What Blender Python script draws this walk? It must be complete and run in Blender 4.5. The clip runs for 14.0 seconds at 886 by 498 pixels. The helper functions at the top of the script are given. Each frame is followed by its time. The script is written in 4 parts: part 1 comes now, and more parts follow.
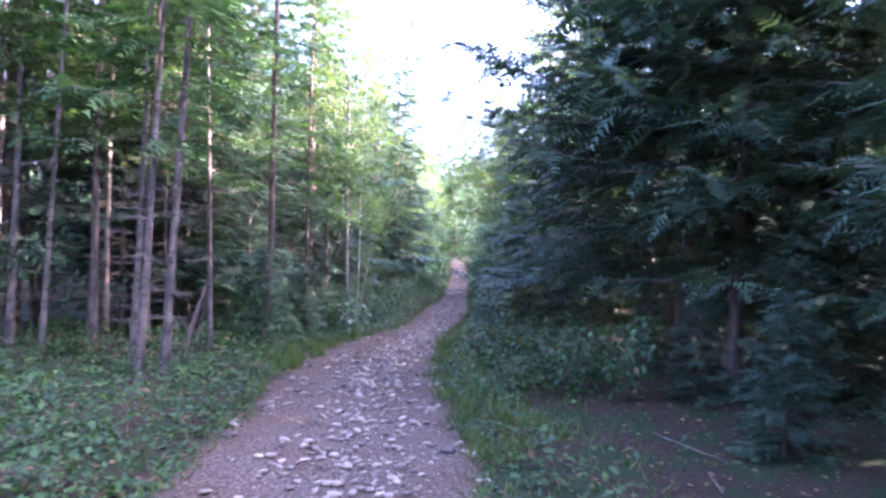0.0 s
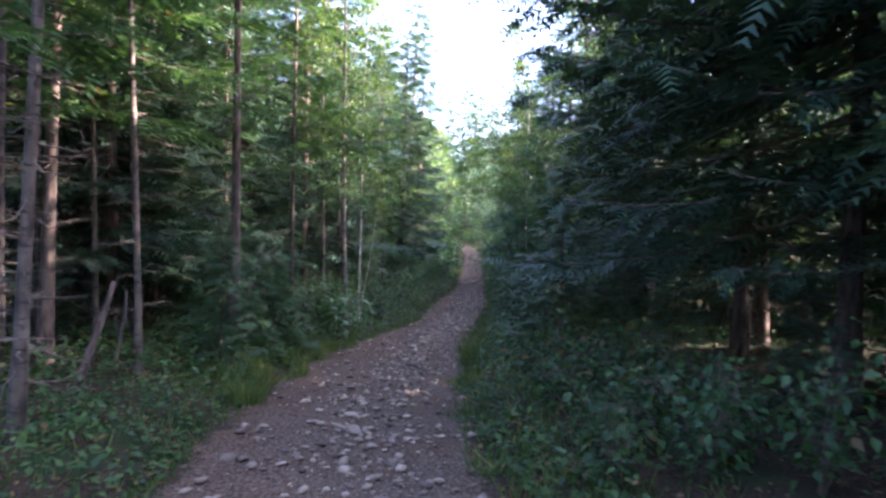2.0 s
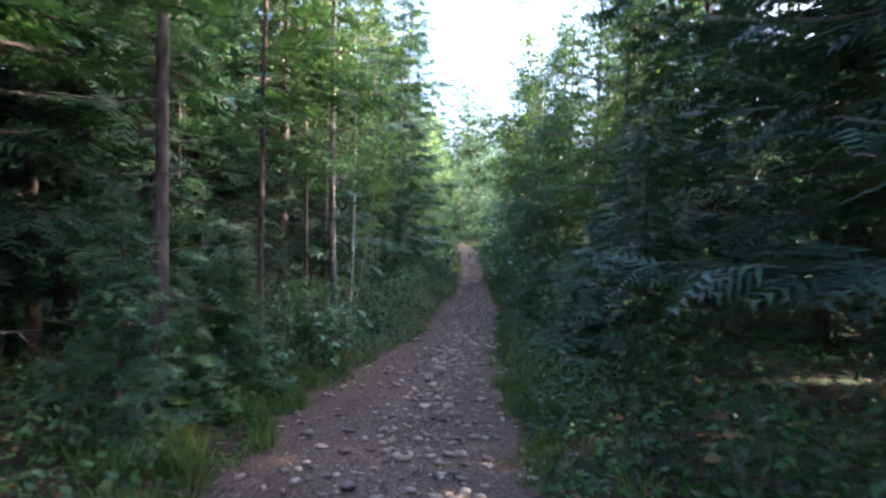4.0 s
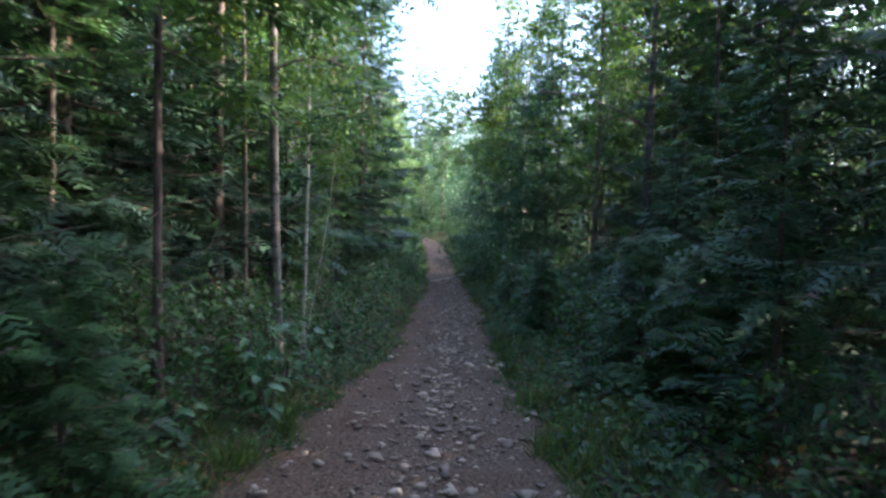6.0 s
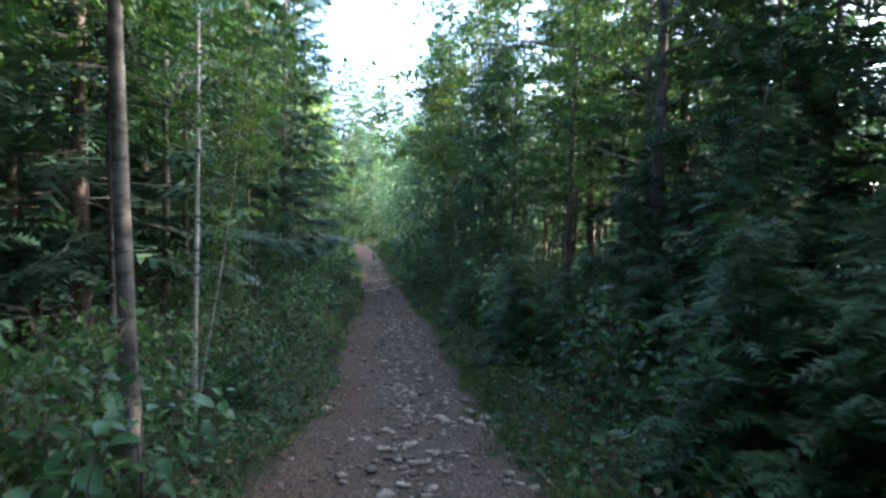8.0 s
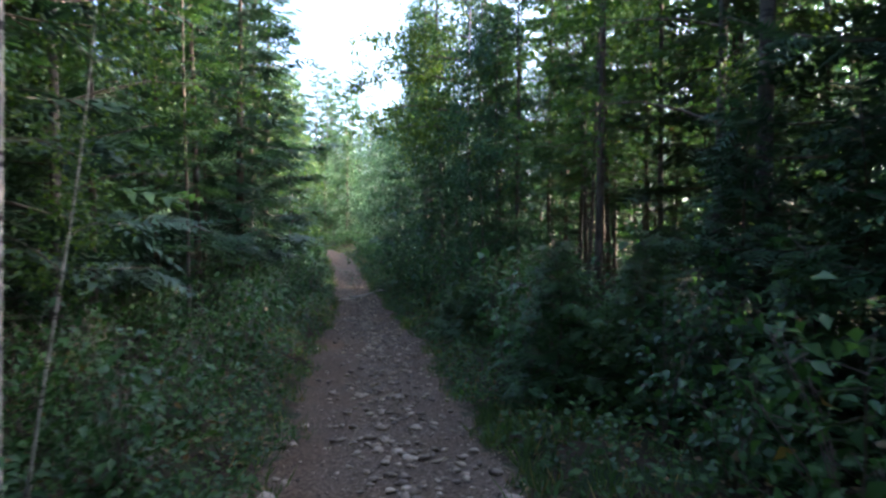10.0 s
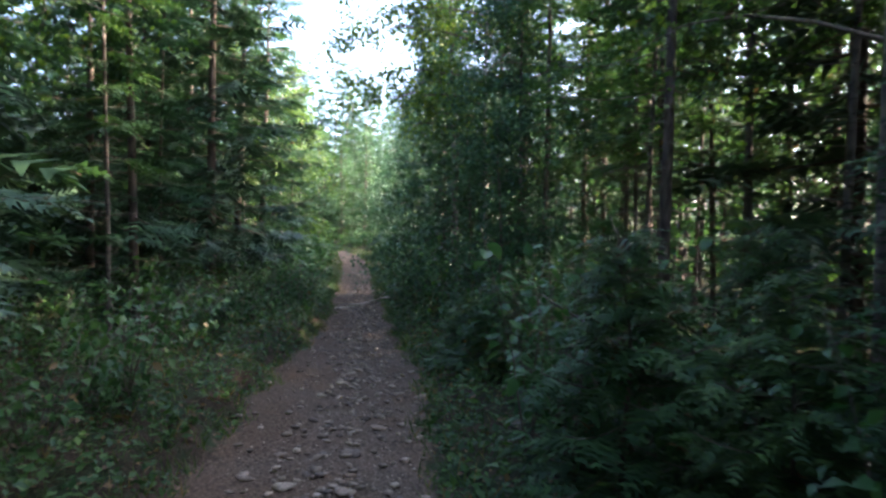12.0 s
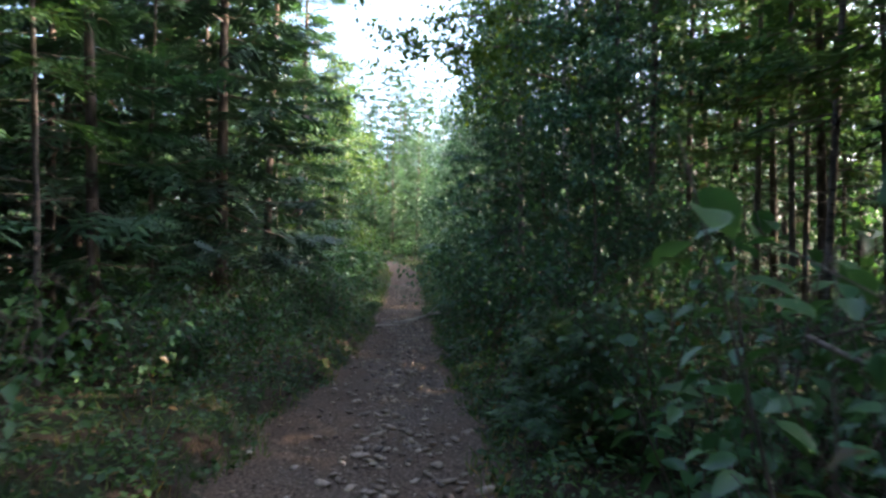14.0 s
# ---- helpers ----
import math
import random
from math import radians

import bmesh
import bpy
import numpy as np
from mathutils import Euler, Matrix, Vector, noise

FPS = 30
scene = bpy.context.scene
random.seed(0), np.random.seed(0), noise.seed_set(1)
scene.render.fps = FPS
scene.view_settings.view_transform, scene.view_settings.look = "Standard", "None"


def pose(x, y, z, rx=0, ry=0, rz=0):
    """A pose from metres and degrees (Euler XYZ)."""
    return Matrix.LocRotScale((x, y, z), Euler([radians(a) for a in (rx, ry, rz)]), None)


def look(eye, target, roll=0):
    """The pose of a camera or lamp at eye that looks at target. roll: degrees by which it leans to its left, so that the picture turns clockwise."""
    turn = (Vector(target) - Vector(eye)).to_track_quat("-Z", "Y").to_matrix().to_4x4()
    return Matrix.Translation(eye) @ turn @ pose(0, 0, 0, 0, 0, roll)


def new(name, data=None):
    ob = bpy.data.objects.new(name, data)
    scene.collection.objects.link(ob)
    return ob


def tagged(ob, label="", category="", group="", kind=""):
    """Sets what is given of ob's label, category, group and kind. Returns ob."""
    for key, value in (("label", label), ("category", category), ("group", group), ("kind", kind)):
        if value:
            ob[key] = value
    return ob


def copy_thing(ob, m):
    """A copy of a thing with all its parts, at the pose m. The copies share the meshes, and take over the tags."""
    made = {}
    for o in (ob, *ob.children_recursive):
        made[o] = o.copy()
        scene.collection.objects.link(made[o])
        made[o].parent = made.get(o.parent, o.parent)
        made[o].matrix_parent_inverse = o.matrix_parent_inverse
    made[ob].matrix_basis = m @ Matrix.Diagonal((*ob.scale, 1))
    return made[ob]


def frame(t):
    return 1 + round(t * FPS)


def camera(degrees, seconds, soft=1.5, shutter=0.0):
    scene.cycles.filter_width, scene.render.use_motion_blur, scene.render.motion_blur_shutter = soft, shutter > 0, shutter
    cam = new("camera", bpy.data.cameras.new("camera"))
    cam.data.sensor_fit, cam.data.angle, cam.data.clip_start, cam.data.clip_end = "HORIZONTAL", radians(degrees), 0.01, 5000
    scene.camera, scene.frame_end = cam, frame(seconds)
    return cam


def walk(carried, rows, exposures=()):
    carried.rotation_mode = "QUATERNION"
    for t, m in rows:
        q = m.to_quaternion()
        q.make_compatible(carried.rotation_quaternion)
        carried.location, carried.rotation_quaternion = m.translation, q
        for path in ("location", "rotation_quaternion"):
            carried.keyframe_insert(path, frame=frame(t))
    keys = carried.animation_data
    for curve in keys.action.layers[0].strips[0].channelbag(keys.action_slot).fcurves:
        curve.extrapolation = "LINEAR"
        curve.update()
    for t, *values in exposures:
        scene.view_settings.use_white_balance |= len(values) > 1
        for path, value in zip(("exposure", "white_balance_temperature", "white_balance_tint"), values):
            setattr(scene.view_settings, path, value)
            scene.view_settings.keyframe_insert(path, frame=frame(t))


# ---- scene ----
cam = camera(64.8, 14.0, soft=2.6, shutter=0.5)
METRES, EYE, TILT, LEAN, TURN = 21.5, 1.4, 3.0, 0.0, 0.0
ROWS = [
    (0.0, 0.0, 0.0, 0.0, 0.14, -4.32, -1.83),
    (0.5, -0.0015, 0.0358, -0.0044, 0.4, -4.74, -1.38),
    (1.0, -0.0036, 0.0717, -0.0084, 0.97, -5.18, -1.35),
    (1.5, -0.0057, 0.1107, -0.0127, 0.77, -5.39, -1.36),
    (2.0, -0.0102, 0.1484, -0.016, 0.81, -5.44, -1.51),
    (2.5, -0.0175, 0.1848, -0.0197, 0.73, -5.58, -1.39),
    (3.0, -0.0228, 0.2238, -0.0242, 0.66, -5.52, -1.53),
    (5.5, -0.0492, 0.4099, -0.0473, -2.54, -5.77, -1.8),
    (6.0, -0.05, 0.4445, -0.0516, -3.64, -5.82, -1.83),
    (6.5, -0.0522, 0.479, -0.0564, -6.26, -5.68, -1.96),
    (7.0, -0.0522, 0.5136, -0.0611, -7.93, -5.43, -2.16),
    (7.5, -0.0533, 0.5459, -0.0642, -8.79, -5.44, -1.92),
    (8.0, -0.0544, 0.581, -0.0667, -9.62, -5.17, -1.46),
    (8.5, -0.0552, 0.6163, -0.0719, -9.86, -4.97, -1.71),
    (9.0, -0.0559, 0.6479, -0.0785, -11.67, -4.85, -0.95),
    (11.5, -0.009, 0.8191, -0.0998, -10.82, -4.0, -1.32),
    (12.0, -0.0024, 0.8489, -0.1026, -9.48, -4.16, -1.5),
    (12.5, 0.0042, 0.8813, -0.1062, -7.16, -4.01, -1.31),
    (13.0, 0.0087, 0.9128, -0.1088, -5.26, -4.04, -1.37),
    (13.5, 0.0103, 0.9473, -0.1137, -5.18, -3.76, -1.0),
    (14.0, 0.0128, 0.9807, -0.1179, -5.05, -3.24, -1.16),
]
walk(cam, [(t, pose(0, 0, EYE, TILT, LEAN, TURN) @ pose(METRES * x, METRES * y, METRES * z, 90 + pitch, roll, yaw)) for t, x, y, z, yaw, pitch, roll in ROWS],
     exposures=[(0.0, 5.05, 5040, 47), (0.5, 4.7, 5080, 47), (1.0, 4.05, 5220, 41), (3.0, 3.9, 5220, 23), (5.5, 3.73, 5140, 16), (6.5, 3.53, 5120, 13), (7.5, 3.53, 5120, 10), (8.0, 3.78, 5110, 9), (8.5, 3.48, 5140, 9), (9.0, 3.43, 5170, 10), (11.5, 3.63, 5450, 13), (12.5, 3.73, 5530, 15), (13.0, 3.88, 5580, 19), (13.5, 3.58, 5560, 14), (14.0, 3.43, 5560, 12)])

# ---- light ----
SUN_AZ, SUN_EL = 86.0, 24.0
sun_way = Vector((math.sin(radians(SUN_AZ)) * math.cos(radians(SUN_EL)), math.cos(radians(SUN_AZ)) * math.cos(radians(SUN_EL)), math.sin(radians(SUN_EL))))
world = bpy.data.worlds.new("sky")
scene.world = world
world.use_nodes = True
sky = world.node_tree.nodes.new("ShaderNodeTexSky")
sky.sky_type, sky.sun_disc = "NISHITA", False
sky.sun_elevation, sky.sun_rotation = radians(SUN_EL), radians(SUN_AZ)
sky.air_density, sky.dust_density, sky.ozone_density = 0.7, 6.0, 0.2
background = world.node_tree.nodes["Background"]
background.inputs["Strength"].default_value = 0.15
world.node_tree.links.new(sky.outputs["Color"], background.inputs["Color"])
sun_data = bpy.data.lights.new("sun", "SUN")
sun_data.energy, sun_data.angle, sun_data.color = 4.5, radians(0.6), (1.0, 0.80, 0.55)
sun = new("sun", sun_data)
sun.matrix_world = look(sun_way * 80, (0, 0, 0))

# ---- materials ----


def material(name):
    m = bpy.data.materials.new(name)
    m.use_nodes = True
    return m, m.node_tree.nodes, m.node_tree.links, m.node_tree.nodes["Principled BSDF"]


def ramp_node(nodes, stops):
    r = nodes.new("ShaderNodeValToRGB")
    while len(r.color_ramp.elements) < len(stops):
        r.color_ramp.elements.new(0.5)
    for e, (p, c) in zip(r.color_ramp.elements, stops):
        e.position, e.color = p, (*c, 1)
    return r


def noise_node(nodes, links, scale, detail=4, coords="Object", stretch=None):
    tc = nodes.new("ShaderNodeTexCoord")
    n = nodes.new("ShaderNodeTexNoise")
    n.inputs["Scale"].default_value, n.inputs["Detail"].default_value = scale, detail
    if stretch:
        mp = nodes.new("ShaderNodeMapping")
        mp.inputs["Scale"].default_value = stretch
        links.new(tc.outputs[coords], mp.inputs["Vector"])
        links.new(mp.outputs["Vector"], n.inputs["Vector"])
    else:
        links.new(tc.outputs[coords], n.inputs["Vector"])
    return n


def mixed(nodes, links, a, b, fac, blend="MIX"):
    """Mix of two colours; each of a, b, fac a socket or a value."""
    mx = nodes.new("ShaderNodeMix")
    mx.data_type, mx.blend_type = "RGBA", blend
    for key, v in ((0, fac), (6, a), (7, b)):
        if hasattr(v, "links"):
            links.new(v, mx.inputs[key])
        else:
            mx.inputs[key].default_value = v if key == 0 else (*v, 1)
    return mx.outputs[2]


def leaf_material(name, dark, mid, light, through_share=0.35, rough=0.5, dead=None, dead_share=0.012):
    m, nodes, links, bsdf = material(name)
    geo = nodes.new("ShaderNodeNewGeometry")
    stops = [(0.0, dark), (0.5, mid), (1.0, light)]
    if dead:
        stops = [(0.0, dead), (dead_share, dead), (dead_share + 0.004, dark), (0.5, mid), (1.0, light)]
    r = ramp_node(nodes, stops)
    links.new(geo.outputs["Random Per Island"], r.inputs["Fac"])
    n = noise_node(nodes, links, 0.9, 3)
    nr = ramp_node(nodes, [(0.3, (0.62, 0.66, 0.62)), (0.7, (1.15, 1.1, 0.95))])
    links.new(n.outputs["Fac"], nr.inputs["Fac"])
    col = mixed(nodes, links, r.outputs["Color"], nr.outputs["Color"], 1.0, "MULTIPLY")
    info = nodes.new("ShaderNodeObjectInfo")
    tone = ramp_node(nodes, [(0.0, (0.75, 0.85, 0.8)), (1.0, (1.2, 1.1, 0.9))])
    links.new(info.outputs["Random"], tone.inputs["Fac"])
    col = mixed(nodes, links, col, tone.outputs["Color"], 1.0, "MULTIPLY")
    links.new(col, bsdf.inputs["Base Color"])
    bsdf.inputs["Roughness"].default_value = rough
    bsdf.inputs["Specular IOR Level"].default_value = 0.35
    tr = nodes.new("ShaderNodeBsdfTranslucent")
    warm = mixed(nodes, links, col, (1.08, 1.15, 0.62), 1.0, "MULTIPLY")
    links.new(warm, tr.inputs["Color"])
    mx = nodes.new("ShaderNodeMixShader")
    mx.inputs[0].default_value = through_share
    links.new(bsdf.outputs[0], mx.inputs[1])
    links.new(tr.outputs[0], mx.inputs[2])
    links.new(mx.outputs[0], nodes["Material Output"].inputs["Surface"])
    return m


def bark_material(name, low, high, scale, stretch, bump=0.6, bands=None):
    m, nodes, links, bsdf = material(name)
    n = noise_node(nodes, links, scale, 6, stretch=stretch)
    r = ramp_node(nodes, [(0.32, low), (0.68, high)])
    links.new(n.outputs["Fac"], r.inputs["Fac"])
    col = r.outputs["Color"]
    big = noise_node(nodes, links, 1.3, 3)
    br = ramp_node(nodes, [(0.35, (0.6, 0.62, 0.58)), (0.65, (1.1, 1.05, 1.0))])
    links.new(big.outputs["Fac"], br.inputs["Fac"])
    col = mixed(nodes, links, col, br.outputs["Color"], 1.0, "MULTIPLY")
    if bands:
        bn = noise_node(nodes, links, 3.0, 5, stretch=(2.0, 2.0, 9.0))
        bb = ramp_node(nodes, [(0.56, (0, 0, 0)), (0.64, (1, 1, 1))])
        links.new(bn.outputs["Fac"], bb.inputs["Fac"])
        col = mixed(nodes, links, col, bands, bb.outputs["Color"])
    links.new(col, bsdf.inputs["Base Color"])
    bsdf.inputs["Roughness"].default_value = 0.9
    bsdf.inputs["Specular IOR Level"].default_value = 0.15
    bp = nodes.new("ShaderNodeBump")
    bp.inputs["Strength"].default_value, bp.inputs["Distance"].default_value = bump, 0.02
    links.new(n.outputs["Fac"], bp.inputs["Height"])
    links.new(bp.outputs["Normal"], bsdf.inputs["Normal"])
    return m


M_NEEDLE = leaf_material("spruce_needles", (0.032, 0.070, 0.042), (0.050, 0.104, 0.058), (0.080, 0.148, 0.070), 0.26, 0.58, dead=(0.11, 0.065, 0.04))
# Darker needle copy: puts the backlit shade into the colour.
M_NEEDLE_SHADED = leaf_material("shaded_spruce_needles", (0.030, 0.058, 0.041), (0.046, 0.086, 0.057), (0.070, 0.120, 0.074), 0.2, 0.62, dead=(0.07, 0.045, 0.03))
# Lighter copy: sun and haze put into slim crowns; also pale young spruces.
M_NEEDLE_LIGHT = leaf_material("lightened_spruce_needles", (0.038, 0.080, 0.034), (0.064, 0.122, 0.048), (0.105, 0.172, 0.060), 0.36, 0.55, dead=(0.15, 0.09, 0.05))
# The blue in these greens imitates the haze over the trees.
M_ALDER_HAZED = leaf_material("hazed_alder_leaves", (0.036, 0.08, 0.05), (0.056, 0.116, 0.07), (0.09, 0.16, 0.088), 0.32, 0.55)
M_SAPLING_LEAF = leaf_material("sapling_leaves", (0.046, 0.109, 0.048), (0.075, 0.155, 0.069), (0.115, 0.207, 0.098), 0.35, 0.36)
M_NEEDLE_FAR = leaf_material("far_needles", (0.04, 0.09, 0.038), (0.068, 0.138, 0.054), (0.118, 0.192, 0.066), 0.4, 0.55)
# Birch green, pushed towards yellow to imitate sun on the far crowns.
M_BIRCH_LEAF = leaf_material("birch_leaves", (0.05, 0.10, 0.026), (0.085, 0.145, 0.032), (0.15, 0.205, 0.036), 0.45, 0.45)
M_SHRUB_LEAF = leaf_material("shrub_leaves", (0.032, 0.078, 0.029), (0.054, 0.118, 0.040), (0.094, 0.17, 0.056), 0.4, 0.46, dead=(0.15, 0.10, 0.04), dead_share=0.015)
M_HERB = leaf_material("herb_leaves", (0.028, 0.066, 0.023), (0.049, 0.104, 0.033), (0.086, 0.154, 0.044), 0.38, 0.55, dead=(0.16, 0.10, 0.045), dead_share=0.035)
M_GRASS = leaf_material("grass_blades", (0.045, 0.085, 0.024), (0.072, 0.124, 0.034), (0.125, 0.17, 0.048), 0.36, 0.6, dead=(0.25, 0.18, 0.08), dead_share=0.08)
M_LITTER = leaf_material("dead_leaves", (0.09, 0.05, 0.03), (0.16, 0.09, 0.05), (0.26, 0.16, 0.08), 0.15, 0.7)
M_SPRUCE_BARK = bark_material("spruce_bark", (0.04, 0.03, 0.026), (0.17, 0.128, 0.106), 14.0, (1, 1, 0.35))
M_GREY_BARK = bark_material("grey_bark", (0.055, 0.045, 0.04), (0.20, 0.165, 0.138), 9.0, (1, 1, 0.5), 0.8, bands=(0.05, 0.04, 0.036))
M_ASPEN_BARK = bark_material("aspen_bark", (0.07, 0.06, 0.053), (0.25, 0.222, 0.195), 7.0, (0.8, 0.8, 1.2), 0.4, bands=(0.07, 0.058, 0.05))
M_BIRCH_BARK = bark_material("birch_bark", (0.33, 0.29, 0.25), (0.52, 0.47, 0.42), 10.0, (0.6, 0.6, 2.2), 0.25, bands=(0.06, 0.05, 0.045))
M_TWIG = bark_material("dead_twigs", (0.08, 0.06, 0.05), (0.2, 0.16, 0.13), 25.0, (1, 1, 1), 0.2)
M_PALE_WOOD = bark_material("bleached_wood", (0.30, 0.25, 0.2), (0.52, 0.45, 0.37), 18.0, (1, 1, 0.2), 0.4)


def stone_material():
    m, nodes, links, bsdf = material("trail_stone")
    n = noise_node(nodes, links, 9.0, 6)
    r = ramp_node(nodes, [(0.3, (0.20, 0.165, 0.13)), (0.7, (0.50, 0.425, 0.345))])
    links.new(n.outputs["Fac"], r.inputs["Fac"])
    info, geo = nodes.new("ShaderNodeObjectInfo"), nodes.new("ShaderNodeNewGeometry")
    add = nodes.new("ShaderNodeMath")
    add.operation = "ADD"
    links.new(info.outputs["Random"], add.inputs[0])
    links.new(geo.outputs["Random Per Island"], add.inputs[1])
    fr = nodes.new("ShaderNodeMath")
    fr.operation = "FRACT"
    links.new(add.outputs[0], fr.inputs[0])
    tone = ramp_node(nodes, [(0.0, (0.3, 0.27, 0.26)), (0.35, (0.62, 0.55, 0.48)), (0.75, (0.9, 0.82, 0.73)), (1.0, (1.18, 1.08, 0.96))])
    links.new(fr.outputs[0], tone.inputs["Fac"])
    links.new(mixed(nodes, links, r.outputs["Color"], tone.outputs["Color"], 1.0, "MULTIPLY"), bsdf.inputs["Base Color"])
    bsdf.inputs["Roughness"].default_value = 0.8
    bsdf.inputs["Specular IOR Level"].default_value = 0.25
    bp = nodes.new("ShaderNodeBump")
    bp.inputs["Strength"].default_value, bp.inputs["Distance"].default_value = 0.5, 0.01
    links.new(n.outputs["Fac"], bp.inputs["Height"])
    links.new(bp.outputs["Normal"], bsdf.inputs["Normal"])
    return m


def ground_material():
    m, nodes, links, bsdf = material("forest_ground")
    at = nodes.new("ShaderNodeAttribute")
    at.attribute_name = "trail"
    fine = noise_node(nodes, links, 38.0, 6)
    soil = ramp_node(nodes, [(0.34, (0.046, 0.033, 0.023)), (0.52, (0.112, 0.080, 0.056)), (0.7, (0.215, 0.165, 0.123))])
    links.new(fine.outputs["Fac"], soil.inputs["Fac"])
    patch = noise_node(nodes, links, 1.6, 4)
    red = ramp_node(nodes, [(0.42, (1.0, 1.0, 1.0)), (0.66, (0.96, 0.88, 0.81))])
    links.new(patch.outputs["Fac"], red.inputs["Fac"])
    trail = mixed(nodes, links, soil.outputs["Color"], red.outputs["Color"], 1.0, "MULTIPLY")
    bare = nodes.new("ShaderNodeAttribute")
    bare.attribute_name = "bare_soil"
    clay = mixed(nodes, links, trail, (0.88, 0.84, 0.8), 1.0, "MULTIPLY")
    trail = mixed(nodes, links, trail, clay, bare.outputs["Fac"])
    duff = ramp_node(nodes, [(0.3, (0.018, 0.013, 0.009)), (0.5, (0.04, 0.028, 0.018)), (0.72, (0.085, 0.056, 0.034))])
    links.new(fine.outputs["Fac"], duff.inputs["Fac"])
    moss_n = noise_node(nodes, links, 2.4, 5)
    moss_r = ramp_node(nodes, [(0.42, (0, 0, 0)), (0.6, (1, 1, 1))])
    links.new(moss_n.outputs["Fac"], moss_r.inputs["Fac"])
    floor_col = mixed(nodes, links, duff.outputs["Color"], (0.024, 0.038, 0.015), moss_r.outputs["Color"])
    edge = noise_node(nodes, links, 11.0, 5)
    lift = nodes.new("ShaderNodeMath")
    lift.operation = "MULTIPLY_ADD"
    links.new(edge.outputs["Fac"], lift.inputs[0])
    lift.inputs[1].default_value = 1.3
    links.new(at.outputs["Fac"], lift.inputs[2])
    worn = nodes.new("ShaderNodeMapRange")
    worn.inputs["From Min"].default_value, worn.inputs["From Max"].default_value = 0.85, 1.2
    links.new(lift.outputs[0], worn.inputs["Value"])
    links.new(mixed(nodes, links, floor_col, trail, worn.outputs["Result"]), bsdf.inputs["Base Color"])
    bsdf.inputs["Roughness"].default_value = 0.95
    bsdf.inputs["Specular IOR Level"].default_value = 0.08
    bp = nodes.new("ShaderNodeBump")
    bp.inputs["Strength"].default_value, bp.inputs["Distance"].default_value = 0.9, 0.03
    links.new(fine.outputs["Fac"], bp.inputs["Height"])
    links.new(bp.outputs["Normal"], bsdf.inputs["Normal"])
    return m


M_STONE, M_GROUND = stone_material(), ground_material()

# ---- the lie of the land ----
PROFILE_Y = [-60, -20, 0, 9, 21, 30, 38, 54, 70, 100, 140, 400]
PROFILE_Z = [3.0, 1.1, 0.0, -0.53, -1.43, -1.66, -1.74, -1.5, -1.0, 0.0, 0.8, 2.0]
TRAIL_Y = [-30, -10, 0, 4.4, 7.8, 11, 13, 14.8, 18.2, 20.3, 23.5, 27, 30.3, 33.7, 38, 44.5, 54, 60, 66, 72, 80, 92, 110]
TRAIL_X = [0.6, -0.1, -0.45, -0.68, -0.98, -1.08, -1.05, -0.92, -0.57, -0.33, -0.06, 0.22, 0.48, 0.67, 0.82, 1.1, 1.42, 1.4, 0.7, -1.1, -5.0, -12.5, -25.0]
TRAIL_W = [1.9, 1.95, 2.05, 2.12, 2.0, 2.05, 2.15, 2.05, 1.8, 1.7, 1.7, 1.9, 1.45, 1.35, 1.36, 1.36, 1.4, 1.45, 1.5, 1.5, 1.5, 1.5, 1.5]


def smooth_of(xs, ys):
    """A table of the polyline, rounded off over some metres."""
    g = np.arange(xs[0], xs[-1], 0.25)
    v = np.interp(g, xs, ys)
    k = np.hanning(15)
    w = np.convolve(np.pad(v, 7, mode="edge"), k / k.sum(), mode="valid")
    return lambda q: np.interp(q, g, w)


profile, trail_x, trail_w = smooth_of(PROFILE_Y, PROFILE_Z), smooth_of(TRAIL_Y, TRAIL_X), smooth_of(TRAIL_Y, TRAIL_W)


def ripple(x, y, f, seed):
    """Soft unevenness in -1 to 1, from crossing waves."""
    r = np.random.default_rng(seed)
    s = 0
    for _ in range(6):
        a, b, c = r.uniform(-1, 1), r.uniform(-1, 1), r.uniform(0, 6.28)
        s = s + np.sin(f * (a * x + b * y) * 2.2 + c)
    return s / 4.0


def ease(v):
    v = np.clip(v, 0, 1)
    return v * v * (3 - 2 * v)


def off_trail(x, y):
    """Metres from the trail's edge; negative on the trail. The edge wavers."""
    d = np.abs(x - trail_x(y)) - trail_w(y) / 2
    return d + 0.11 * ripple(x, y, 2.1, 5) + 0.07 * ripple(x, y, 6.5, 6) + 0.04 * ripple(x, y, 15.0, 7)


def land(x, y):
    x, y = np.asarray(x, float), np.asarray(y, float)
    d = off_trail(x, y)
    bank = 0.10 * ease(d / 0.5) + 0.12 * ease((d - 0.4) / 3.0)
    left = (x < trail_x(y)) * ease((y - 21) / 3) * ease((38 - y) / 4)
    bank = bank + 0.14 * left * ease(d / 0.2)
    rough = (0.02 + 0.13 * ease(d / 2.5)) * ripple(x, y, 0.7, 3) + 0.012 * ripple(x, y, 5.0, 4)
    far = 0.8 * ease((np.abs(x) - 8) / 30) * ripple(x, y, 0.08, 9)
    return profile(y) + bank + rough + far


